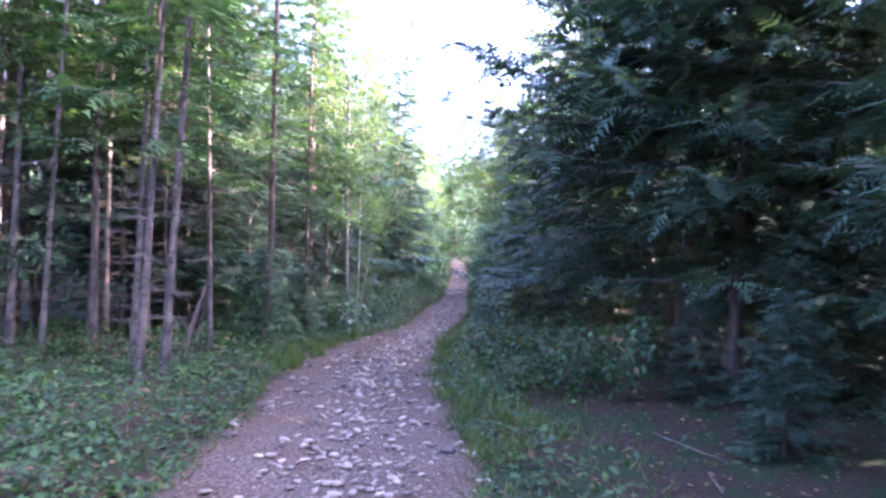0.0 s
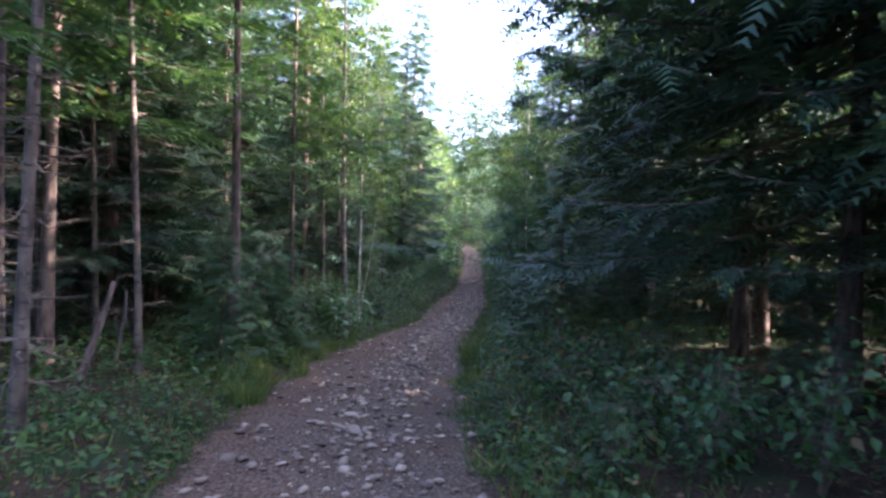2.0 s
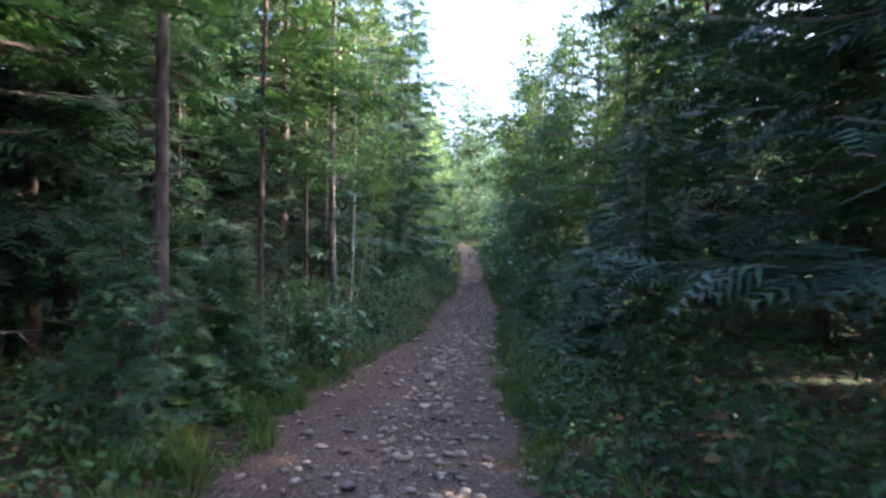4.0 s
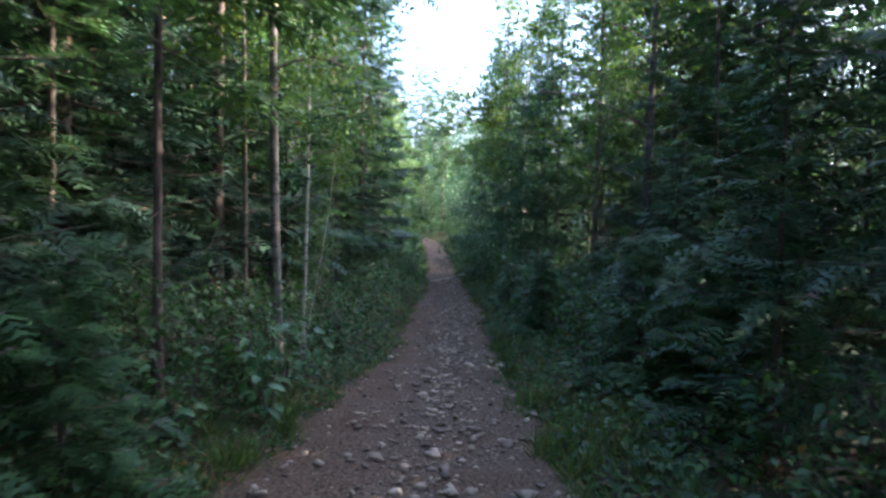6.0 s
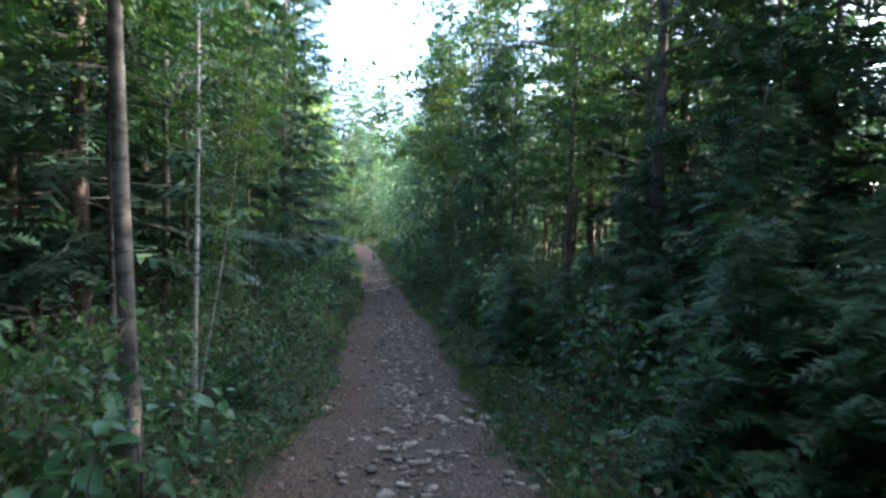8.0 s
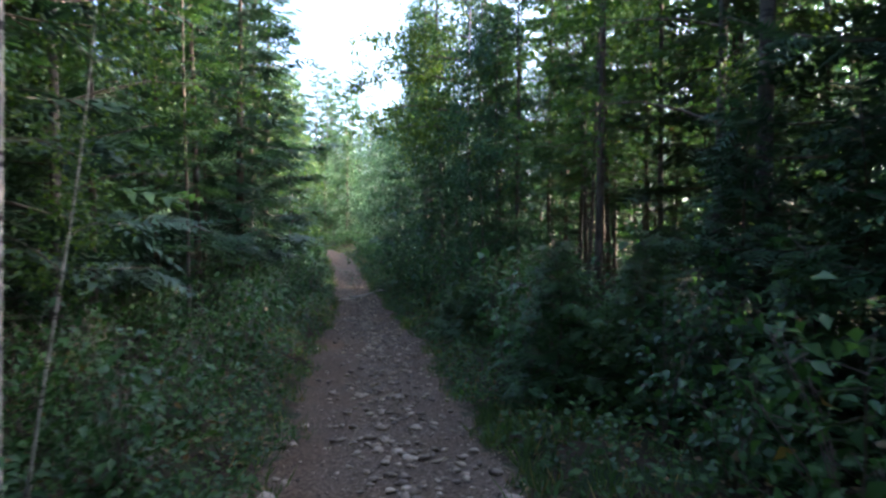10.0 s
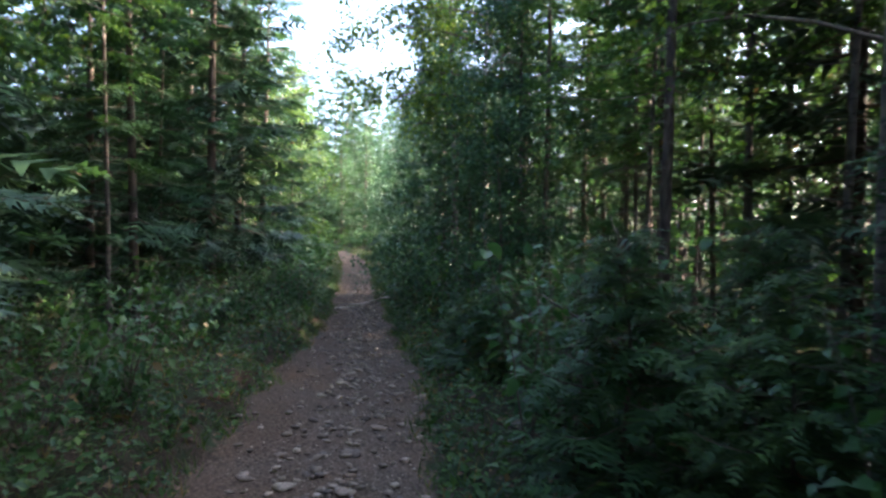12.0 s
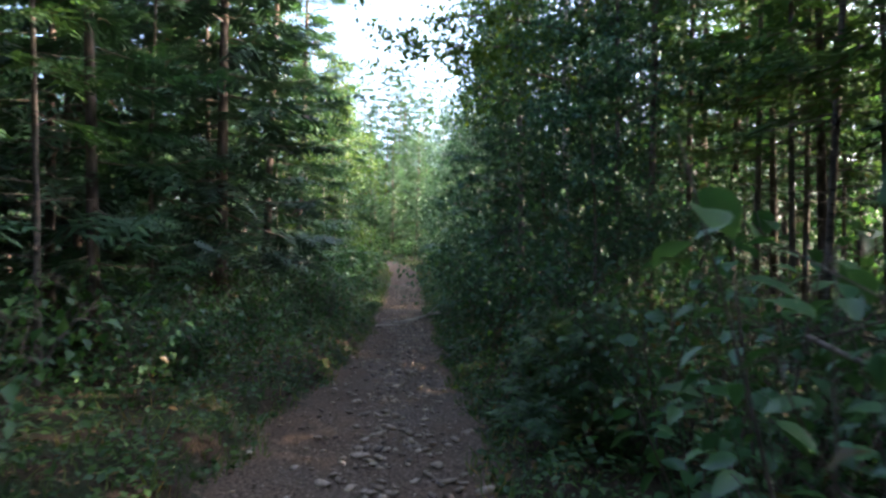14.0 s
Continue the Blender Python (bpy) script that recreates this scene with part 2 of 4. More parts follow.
# ---- mesh tools ----


def mesh_of(name, pieces, mat):
    """One mesh from (verts, triangles) arrays."""
    vs, fs, n = [], [], 0
    for v, f in pieces:
        vs.append(v)
        fs.append(f + n)
        n += len(v)
    v, f = np.concatenate(vs).astype(np.float32), np.concatenate(fs).astype(np.int32)
    me = bpy.data.meshes.new(name)
    me.vertices.add(len(v))
    me.vertices.foreach_set("co", v.ravel())
    me.loops.add(len(f) * 3)
    me.loops.foreach_set("vertex_index", f.ravel())
    me.polygons.add(len(f))
    me.polygons.foreach_set("loop_start", np.arange(len(f), dtype=np.int32) * 3)
    me.update(calc_edges=True)
    me.validate()
    me.materials.append(mat)
    return me


def part(name, pieces, mat, parent, label="", smooth=False):
    me = pieces if isinstance(pieces, bpy.types.Mesh) else mesh_of(name, pieces, mat)
    if smooth:
        me.polygons.foreach_set("use_smooth", np.ones(len(me.polygons), dtype=bool))
    ob = new(name, me)
    ob.parent = parent
    return tagged(ob, label)


def unit(v):
    return v / np.maximum(np.linalg.norm(v, axis=-1, keepdims=True), 1e-9)


def blades(p, d, n, length, width, fold=0.25, mid=0.45):
    """Folded pointed blades: two triangles each."""
    d, n = unit(d), unit(n)
    side = unit(np.cross(d, n))
    n = np.cross(side, d)
    L, W = np.asarray(length).reshape(-1, 1), np.asarray(width).reshape(-1, 1)
    a = p + d * L * mid
    v = np.stack([p, a + side * W / 2 + n * W * fold, p + d * L, a - side * W / 2 + n * W * fold], 1)
    k = np.arange(len(p))[:, None] * 4
    f = np.concatenate([k + [0, 2, 1], k + [0, 3, 2]], 1).reshape(-1, 3)
    return v.reshape(-1, 3), f


def combs(p, d, n, length, tooth, segs, fill=0.72, droop=0.16):
    """Flat sprays: pairs of slanting pointed twiglets along an axis, shorter towards the tip."""
    d, n = unit(d), unit(n)
    side = unit(np.cross(d, n))
    n = np.cross(side, d)
    L, W = np.asarray(length).reshape(-1, 1), np.asarray(tooth).reshape(-1, 1)
    rows = []
    for i in range(segs):
        q = i / segs
        a, b = p + d * L * q - n * L * droop * q * q, p + d * L * (q + fill / segs) - n * L * droop * q * q
        w = W * (1.0 - 0.6 * q)
        fore = d * w * 0.75
        rows += [a, b, a + fore + side * w - n * w * droop, b + fore - side * w - n * w * droop]
    tip = p + d * L * 1.06 - n * L * droop
    v = np.stack(rows + [tip], 1)
    m = 4 * segs + 1
    k = np.arange(len(p))[:, None] * m
    f = np.concatenate([k + q for i in range(segs) for q in ([4 * i, 4 * i + 1, 4 * i + 2], [4 * i, 4 * i + 3, 4 * i + 1])] + [k + [m - 5, m - 4, m - 1]], 1).reshape(-1, 3)
    return v.reshape(-1, 3), f


def leaflets(p, d, n, length, width, fold=0.18, bend=0.2):
    """Folded leaves with a bent tip: four triangles each."""
    d, n = unit(d), unit(n)
    side = unit(np.cross(d, n))
    n = np.cross(side, d)
    L, W = np.asarray(length).reshape(-1, 1), np.asarray(width).reshape(-1, 1)
    m = p + d * L * 0.48
    v = np.stack([p, m + side * W * 0.5 + n * W * fold, p + d * L - n * L * bend, m - side * W * 0.5 + n * W * fold, m], 1)
    k = np.arange(len(p))[:, None] * 5
    f = np.concatenate([k + q for q in ([0, 4, 1], [0, 3, 4], [1, 4, 2], [4, 3, 2])], 1).reshape(-1, 3)
    return v.reshape(-1, 3), f


def tube(pts, radii, sides=8):
    """A round stem along points, closed at its tip."""
    pts, radii = np.asarray(pts, float), np.asarray(radii, float)
    t = unit(np.gradient(pts, axis=0))
    ref = np.where(np.abs(t[:, 2:3]) > 0.9, [[1.0, 0, 0]], [[0, 0, 1.0]])
    a = unit(np.cross(t, ref))
    b = np.cross(t, a)
    ang = np.linspace(0, 2 * np.pi, sides, endpoint=False)
    ring = a[:, None] * np.cos(ang)[None, :, None] + b[:, None] * np.sin(ang)[None, :, None]
    v = (pts[:, None] + ring * radii[:, None, None]).reshape(-1, 3)
    f = []
    for i in range(len(pts) - 1):
        for j in range(sides):
            p, q = i * sides + j, i * sides + (j + 1) % sides
            f += [(p, q, q + sides), (p, q + sides, p + sides)]
    last = (len(pts) - 1) * sides
    f += [(last, last + j, last + j + 1) for j in range(1, sides - 1)]
    return v, np.array(f)


def trunk_line(height, r, rng, lean=0.03, wobble=0.04, n=12, taper=0.85):
    z = np.linspace(0, 1, n)
    ax, ay = rng.uniform(-lean, lean, 2)
    px, py = rng.uniform(0, 6, 2)
    pts = np.stack([ax * height * z + wobble * np.sin(z * 7 + px) * z, ay * height * z + wobble * np.sin(z * 6 + py) * z, height * z - 0.1 * (z == 0)], 1)
    radii = r * (1 - taper * z) * (1 + 0.45 * np.exp(-z * height / 0.18))
    return pts, radii


def along(pts, h):
    return np.array([np.interp(h, pts[:, 2], pts[:, k]) for k in range(3)]).T


# ---- trees ----
UP = np.array([0, 0, 1.0])


def bough_pieces(rng, base, a, L, spread, lift, r, twigs, bushy, blade):
    """One drooping bough that turns up at its tip: a thin limb and flat fans of needle sprays."""
    out, side = np.array([math.cos(a), math.sin(a), 0]), np.array([-math.sin(a), math.cos(a), 0])
    s = np.linspace(0, 1, 5)[:, None]
    line = base + out * L * s + UP * L * (lift * s + 0.22 * s ** 2.5) + side * L * rng.uniform(-0.12, 0.12) * s ** 2
    limb = tube(line, 0.004 + 0.009 * L * (1 - s[:, 0]) * min(1.0, r * 10), 3)
    n = max(3, int(twigs * (0.35 + 0.65 * L / spread)))
    segs = bushy + 1
    P, D, N, LL = [], [], [], []
    for sg in (-1, 1):
        q = rng.uniform(0.08, 1.0, n)
        at = np.stack([np.interp(q, s[:, 0], line[:, k]) for k in range(3)], 1)
        reach = (0.36 * L * (1 - q) + 0.12 + 0.08 * L) * rng.uniform(0.7, 1.2, n)
        w = unit(out * rng.uniform(0.45, 1.0, (n, 1)) + side * sg * rng.uniform(0.35, 0.95, (n, 1)) + UP * rng.uniform(-0.42, 0.1, (n, 1)))
        steps = max(1, math.ceil(np.median(reach) / (blade[0] * 1.35))) if bushy > 2 else 1
        for k in range(steps):
            P.append(at + w * (reach * k / steps)[:, None])
            D.append(w + rng.normal(0, 0.28, (n, 3)) * (steps > 1))
            N.append(UP + rng.normal(0, 0.26, (n, 3)))
            LL.append(np.clip(reach / steps * 1.2, blade[0] * 0.8, blade[0] * (1.7 if bushy > 2 else 9)))
    LL = np.concatenate(LL)
    return limb, combs(np.concatenate(P), np.concatenate(D), np.concatenate(N), LL, blade[1] * (LL / blade[0]) ** 0.7, segs)


def dead_stick(rng, pts, top):
    hi, a, L = rng.uniform(0.4, top), rng.uniform(0, 6.28), rng.uniform(0.2, 0.65)
    base = along(pts, hi)
    e = base + np.array([math.cos(a), math.sin(a), rng.uniform(-0.25, 0.15)]) * L
    m = (base + e) / 2 + rng.normal(0, 0.04, 3)
    g = m + (e - m) * rng.uniform(0, 0.8)
    return [tube([base, m, e], [0.009, 0.006, 0.002], 3), tube([g, g + unit(rng.normal(0, 1, 3)) * L * 0.3], [0.004, 0.0015], 3)]


def spruce_pieces(height, r, low, spread, boughs, twigs, rng, blade, bushy, power, lean=0.02, sides=8):
    pts, radii = trunk_line(height, r, rng, lean)
    made = []
    h = low + (height * 0.985 - low) * np.linspace(0, 1, boughs) ** 0.9
    for i, hi in enumerate(h):
        rel = (hi - low) / (height - low)
        L = max(0.15, spread * (1 - rel) ** power * rng.uniform(0.65, 1.1))
        lift = -0.35 + 0.75 * rel + rng.uniform(-0.14, 0.1)
        made.append(bough_pieces(rng, along(pts, hi), i * 2.4 + rng.uniform(-0.5, 0.5), L, spread, lift, r, twigs, bushy, blade))
    return pts, tube(pts, radii, sides), made


def two_part_mesh(name, a, b, mat_a, mat_b):
    """One mesh of two kinds of pieces with a material each."""
    me = mesh_of(name, [*a, *b], mat_a)
    me.materials.append(mat_b)
    na = sum(len(f) for _, f in a)
    me.polygons.foreach_set("material_index", (np.arange(len(me.polygons)) >= na).astype(np.int32))
    return me


def spruce(label, height, r, low, spread, boughs, twigs, seed, bark=None, needles=None, dead=30, blade=(0.2, 0.045), bushy=3, power=0.75, fine=False, reach=(), group="spruces of the forest"):
    """A spruce: trunk, boughs with needle sprays, dead lower twigs. fine: each bough a part of its own."""
    rng = np.random.default_rng(seed)
    root = tagged(new("spruce_tree"), label, "tree", group)
    pts, trunk, made = spruce_pieces(height, r, low, spread, boughs, twigs, rng, blade, bushy, power)
    part("trunk", [trunk], bark or M_SPRUCE_BARK, root, smooth=True)
    for h, a, L in reach:
        made.append(bough_pieces(rng, along(pts, h), radians(a), L, L, -0.12, r * 1.6, int(twigs * 1.6), bushy, blade))
    if fine:
        for limb, sprays in made:
            part("bough", two_part_mesh("bough", [limb], [sprays], M_TWIG, needles or M_NEEDLE), None, root)
    else:
        tagged(part("crown", two_part_mesh("crown", [m[0] for m in made] if bushy > 2 else [made[0][0]], [m[1] for m in made], M_TWIG, needles or M_NEEDLE), None, root), kind="stuff")
    if dead:
        sticks = [q for _ in range(dead) for q in dead_stick(rng, pts, max(low + 0.6, 1.0))]
        tagged(part("dead_brushwood", sticks, M_TWIG, root, "bare grey dead twigs"), kind="stuff")
    return root


def leafy_pieces(height, r, low, spread, limbs, leaves, rng, leaf, lean, clump=1.0, reach=()):
    pts, radii = trunk_line(height, r, rng, lean, 0.07)
    wood, clumps = [], []
    for i in range(limbs):
        rel = (i + rng.uniform(0, 1)) / limbs
        hi, a = low + (height * 0.97 - low) * rel, rng.uniform(0, 6.28)
        L = spread * (1 - 0.65 * rel) * rng.uniform(0.5, 1.1)
        out = np.array([math.cos(a), math.sin(a), rng.uniform(0.25, 0.8)])
        s = np.linspace(0, 1, 5)[:, None]
        line = along(pts, hi) + out * L * s - UP * 0.4 * L * s ** 2.5 + rng.normal(0, 0.03, (5, 3)) * s
        wood.append([tube(line, 0.004 + r * 0.25 * (1 - s[:, 0]) * (1 - 0.6 * rel), 4)])
        for _ in range(5):
            g = line[rng.integers(1, 5)]
            e = g + unit(rng.normal(0, 1, 3) - UP * 0.2) * L * rng.uniform(0.2, 0.45)
            wood[-1].append(tube([g, e], [0.004, 0.002], 3))
            clumps.append((e, 0.14 + 0.10 * L))
        clumps.append((line[-1], 0.18 + 0.1 * L))
    for h, a, L in reach:
        s = np.linspace(0, 1, 8)[:, None]
        line = along(pts, h) + np.array([math.cos(radians(a)), math.sin(radians(a)), 0.3]) * L * s - UP * 0.35 * L * s ** 2 + rng.normal(0, 0.04, (8, 3)) * s
        wood.append([tube(line, 0.005 + 0.014 * (1 - s[:, 0]), 4)])
        for k in range(15):
            g = line[2 + k % 6]
            e = g + unit(rng.normal(0, 1, 3) * np.array([1, 1, 0.6]) - UP * 0.25) * rng.uniform(0.25, 0.55)
            wood[-1].append(tube([g, (g + e) / 2 + rng.normal(0, 0.03, 3), e], [0.005, 0.004, 0.002], 3))
            clumps += [(e, 0.13), ((g + e) / 2, 0.12)]
    n = max(5, leaves // len(clumps))
    c = np.repeat(np.array([k[0] for k in clumps]), n, 0)
    w = np.repeat(np.array([k[1] for k in clumps]), n)[:, None] * clump
    p = c + rng.normal(0, 1, (len(c), 3)) * w * np.array([0.8, 0.8, 0.6])
    sc = rng.uniform(0.6, 1.25, len(p))
    foliage = blades(p, rng.normal(0, 1, p.shape) - UP * 0.6, rng.normal(0, 1, p.shape) + UP * 0.8, leaf[0] * sc, leaf[1] * sc, 0.15)
    return tube(pts, radii, 8), wood, foliage


def leafy_tree(label, height, r, low, spread, limbs, leaves, seed, bark=None, leaf=(0.065, 0.048), lean=0.03, name="birch_tree", mat=None, clump=1.0, reach=(), group="broadleaf trees"):
    """A slim broadleaf tree: trunk, rising limbs, leaves in loose hanging clumps."""
    rng = np.random.default_rng(seed)
    root = tagged(new(name), label, "tree", group)
    trunk, wood, foliage = leafy_pieces(height, r, low, spread, limbs, leaves, rng, leaf, lean, clump, reach)
    part("trunk", [trunk], bark or M_BIRCH_BARK, root, smooth=True)
    for w in wood:
        part("limb", w, M_TWIG, root)
    tagged(part("crown", [foliage], mat or M_BIRCH_LEAF, root), kind="stuff")
    return root


def shrub(label, height, spread, stems, per, leaf, seed, mat=None, name="shrub", group="undergrowth along the trail"):
    """A shrub of several rising stems with broad leaves along them."""
    rng = np.random.default_rng(seed)
    root = tagged(new(name), label, "shrub", group)
    P, D, N, S = [], [], [], []
    for _ in range(stems):
        wood = []
        a, k = rng.uniform(0, 6.28), rng.uniform(0.15, 1.0)
        out = np.array([math.cos(a), math.sin(a), 0]) * spread * k
        H = height * rng.uniform(0.5, 1.0)
        s = np.linspace(0, 1, 5)[:, None]
        line = np.array([0, 0, -0.05]) + out * (0.15 + s * 0.85) * s ** 0.7 + UP * H * s ** 0.85 + rng.normal(0, 0.02, (5, 3)) * s
        wood.append(tube(line, 0.006 * (1 - s[:, 0] * 0.75) * (0.6 + height * 0.4), 3))
        q = rng.uniform(0.12, 1.0, per) ** 0.8
        at = np.stack([np.interp(q, s[:, 0], line[:, j]) for j in range(3)], 1)
        off = unit(rng.normal(0, 1, (per, 3)) * np.array([1, 1, 0.5])) * rng.uniform(0.02, 0.22, (per, 1)) * (0.5 + spread)
        P.append(at + off)
        D.append(off + rng.normal(0, 0.05, (per, 3)) - UP * 0.03)
        N.append(UP + rng.normal(0, 0.4, (per, 3)))
        S.append(rng.uniform(0.5, 1.2, per))
        for j in range(0, per, 4):
            wood.append(tube([at[j], at[j] + off[j]], [0.003, 0.0015], 3))
        part("stem", wood, M_TWIG, root)
    S = np.concatenate(S)
    tagged(part("foliage", [leaflets(np.concatenate(P), np.concatenate(D), np.concatenate(N), leaf[0] * S, leaf[1] * S)], mat or M_SHRUB_LEAF, root), kind="stuff")
    return root


masters_used = set()


def plant(master, x, y, turn=0.0, size=1.0, tilt=(0, 0), sink=0.03):
    """Sets the master itself at its first place, and copies after that."""
    m = Matrix.Translation((x, y, float(land(x, y)) - sink)) @ pose(0, 0, 0, tilt[0], tilt[1], 0) @ pose(0, 0, 0, 0, 0, turn) @ Matrix.Scale(size, 4)
    if master not in masters_used:
        masters_used.add(master)
        master.matrix_basis = m
        return master
    ob = copy_thing(master, Matrix.Identity(4))
    ob.matrix_basis = m
    return ob


# ---- ground ----
def build_ground():
    u = np.concatenate([[-600, -300, -150, -80, -45, -28, -19, -13, -9.5, -7, -5.2, -4], np.arange(-3.2, -1.5, 0.2), np.arange(-1.5, 1.5, 0.07),
                        np.arange(1.5, 3.3, 0.2), [4, 5.2, 7, 9.5, 13, 19, 28, 45, 80, 150, 300, 600]])
    v = np.concatenate([[-400, -150, -60, -30, -15, -8], np.arange(-4, 40, 0.12), np.arange(40, 100, 0.6), [105, 112, 125, 150, 200, 300, 500, 900]])
    U, Y = np.meshgrid(u, v)
    X = U + trail_x(np.clip(Y, -20, 84)) * np.exp(-(U / 12.0) ** 2)
    Z = land(X, Y)
    verts = np.stack([X, Y, Z], 2).reshape(-1, 3)
    nu, nv = len(u), len(v)
    i = (np.arange(nv - 1)[:, None] * nu + np.arange(nu - 1)[None, :]).reshape(-1, 1)
    f = np.concatenate([i + [0, 1, nu + 1], i + [0, nu + 1, nu]], 1).reshape(-1, 3)
    me = mesh_of("ground", [(verts, f)], M_GROUND)
    me.polygons.foreach_set("use_smooth", np.ones(len(me.polygons), dtype=bool))
    at = me.attributes.new("trail", "FLOAT", "POINT")
    d = off_trail(verts[:, 0], verts[:, 1])
    at.data.foreach_set("value", ease((0.2 - d) / 0.5).astype(np.float32))
    soil = me.attributes.new("bare_soil", "FLOAT", "POINT")
    across = (verts[:, 0] - trail_x(verts[:, 1])) / (trail_w(verts[:, 1]) / 2)
    soil.data.foreach_set("value", ease((-0.15 - across + 0.35 * ripple(verts[:, 0], verts[:, 1], 1.3, 8)) / 0.7).astype(np.float32))
    return tagged(new("ground", me), "forest floor of moss and litter with a stony brown footpath", "ground", kind="structure")


ground = build_ground()

# ---- trees beside the trail ----
rng = np.random.default_rng(11)
DARK_SPRUCE = "old spruce with drooping boughs at the trail side, needles darkened for shade"
THIN_SPRUCE = "slim spruce with a bare lower trunk and dead twigs"
YOUNG_SPRUCE = "young green spruce with boughs down to the ground"
DENSE_SPRUCE = "dense dark green spruce with boughs almost to the ground"
BIRCH = "slim pale birch with a light green crown"
BROADLEAF = "bushy broadleaf tree, crown down to the ground tinted blue-green for haze"

old_a = spruce(DARK_SPRUCE, 10.5, 0.11, 1.7, 3.0, 120, 18, 21, bushy=4, blade=(0.30, 0.115), power=0.5, fine=True, reach=((3.3, 176, 3.2), (3.7, 190, 3.3), (4.2, 170, 3.0), (4.8, 184, 2.8)), needles=M_NEEDLE_SHADED)
old_b = spruce(DARK_SPRUCE, 9.5, 0.10, 1.3, 2.5, 96, 17, 22, bushy=4, blade=(0.28, 0.11), power=0.6, fine=True, needles=M_NEEDLE_SHADED)
old_c = spruce(DARK_SPRUCE, 9.5, 0.10, 1.1, 2.4, 80, 14, 39, bushy=3, blade=(0.38, 0.165), power=0.62, needles=M_NEEDLE_SHADED)
thin_a = spruce(THIN_SPRUCE, 11.5, 0.046, 3.5, 1.4, 56, 11, 23, dead=46, needles=M_NEEDLE_LIGHT, bark=M_GREY_BARK, blade=(0.28, 0.085))
thin_b = spruce(THIN_SPRUCE, 12.5, 0.065, 2.9, 1.6, 58, 12, 24, dead=40, needles=M_NEEDLE_LIGHT, blade=(0.28, 0.085))
thin_c = spruce(THIN_SPRUCE, 9.5, 0.038, 2.7, 1.2, 46, 11, 25, dead=34, needles=M_NEEDLE_LIGHT, bark=M_GREY_BARK, blade=(0.28, 0.085))
reaching = spruce(THIN_SPRUCE, 12.0, 0.042, 2.9, 1.6, 58, 12, 38, dead=40, blade=(0.28, 0.085), needles=M_NEEDLE_LIGHT, reach=((3.4, 2, 2.3), (3.95, 10, 1.9), (3.6, -14, 1.7)))
dense_a = spruce(DENSE_SPRUCE, 11.0, 0.08, 0.5, 1.9, 66, 12, 34, dead=0, blade=(0.36, 0.165), power=0.7)
dense_b = spruce(DENSE_SPRUCE, 8.5, 0.065, 0.3, 1.7, 58, 11, 35, dead=0, blade=(0.36, 0.165), power=0.8)
far_a = spruce(DENSE_SPRUCE, 11.0, 0.08, 0.5, 1.9, 50, 9, 134, dead=0, blade=(0.52, 0.25), bushy=2, power=0.7)
far_b = spruce(DENSE_SPRUCE, 8.5, 0.065, 0.3, 1.7, 46, 9, 135, dead=0, blade=(0.52, 0.25), bushy=2, power=0.8)
young_a = spruce(YOUNG_SPRUCE, 3.2, 0.03, 0.15, 1.05, 70, 9, 26, dead=0, blade=(0.2, 0.07), fine=True)
young_b = spruce(YOUNG_SPRUCE, 1.6, 0.018, 0.08, 0.8, 40, 12, 27, dead=0, blade=(0.17, 0.07), needles=M_NEEDLE_LIGHT)
young_dark = spruce("low spruce sapling with needles darkened for deep shade", 2.4, 0.025, 0.1, 1.0, 50, 13, 126, dead=0, blade=(0.2, 0.075), needles=M_NEEDLE_SHADED)
mid_a = spruce(THIN_SPRUCE, 11.5, 0.065, 1.4, 1.8, 46, 9, 28, dead=0, blade=(0.52, 0.25), bushy=2)
mid_b = spruce(THIN_SPRUCE, 13.0, 0.075, 2.8, 1.8, 40, 9, 29, dead=14, blade=(0.52, 0.25), bushy=2)
birch_a = leafy_tree("slim pale-barked aspen beside the trail", 9.5, 0.056, 3.0, 1.7, 18, 5200, 31, bark=M_ASPEN_BARK, name="aspen_tree")
birch_b = leafy_tree(BIRCH, 8.0, 0.026, 2.4, 1.3, 16, 3800, 32)
birch_reach = leafy_tree("birch with long leafy limbs hanging over the trail", 9.0, 0.05, 2.6, 1.4, 14, 6800, 44, leaf=(0.08, 0.056), reach=((4.3, 176, 2.4), (4.9, 188, 2.6), (5.4, 170, 2.2), (3.9, 196, 1.9), (5.9, 184, 2.0)))
leafy_gold = leafy_tree("birch at the far trail side, sunlight put into its yellow-green leaves", 9.5, 0.06, 1.2, 1.9, 20, 5200, 45, leaf=(0.12, 0.085), clump=1.3)
aspen = leafy_tree("tall grey-barked aspen with fluttering leaves", 11.0, 0.07, 2.8, 2.2, 20, 11000, 33, bark=M_GREY_BARK, name="aspen_tree")
leafy_a = leafy_tree(BROADLEAF, 6.5, 0.045, 0.5, 1.8, 20, 5000, 36, bark=M_GREY_BARK, name="alder_tree", leaf=(0.10, 0.075), clump=1.3, mat=M_ALDER_HAZED)
leafy_b = leafy_tree(BROADLEAF, 9.5, 0.06, 0.9, 2.1, 22, 5500, 37, bark=M_GREY_BARK, name="alder_tree", leaf=(0.12, 0.085), clump=1.3, mat=M_ALDER_HAZED)
leafy_c = leafy_tree(BROADLEAF, 9.5, 0.06, 0.7, 2.0, 26, 13000, 137, bark=M_GREY_BARK, name="alder_tree", leaf=(0.085, 0.06), clump=1.35, mat=M_ALDER_HAZED)

taken = []
GLADES = ((-2.2, 16.9, 0.3), (-0.5, 27.4, 0.18), (-4.0, 10.9, 0.6))


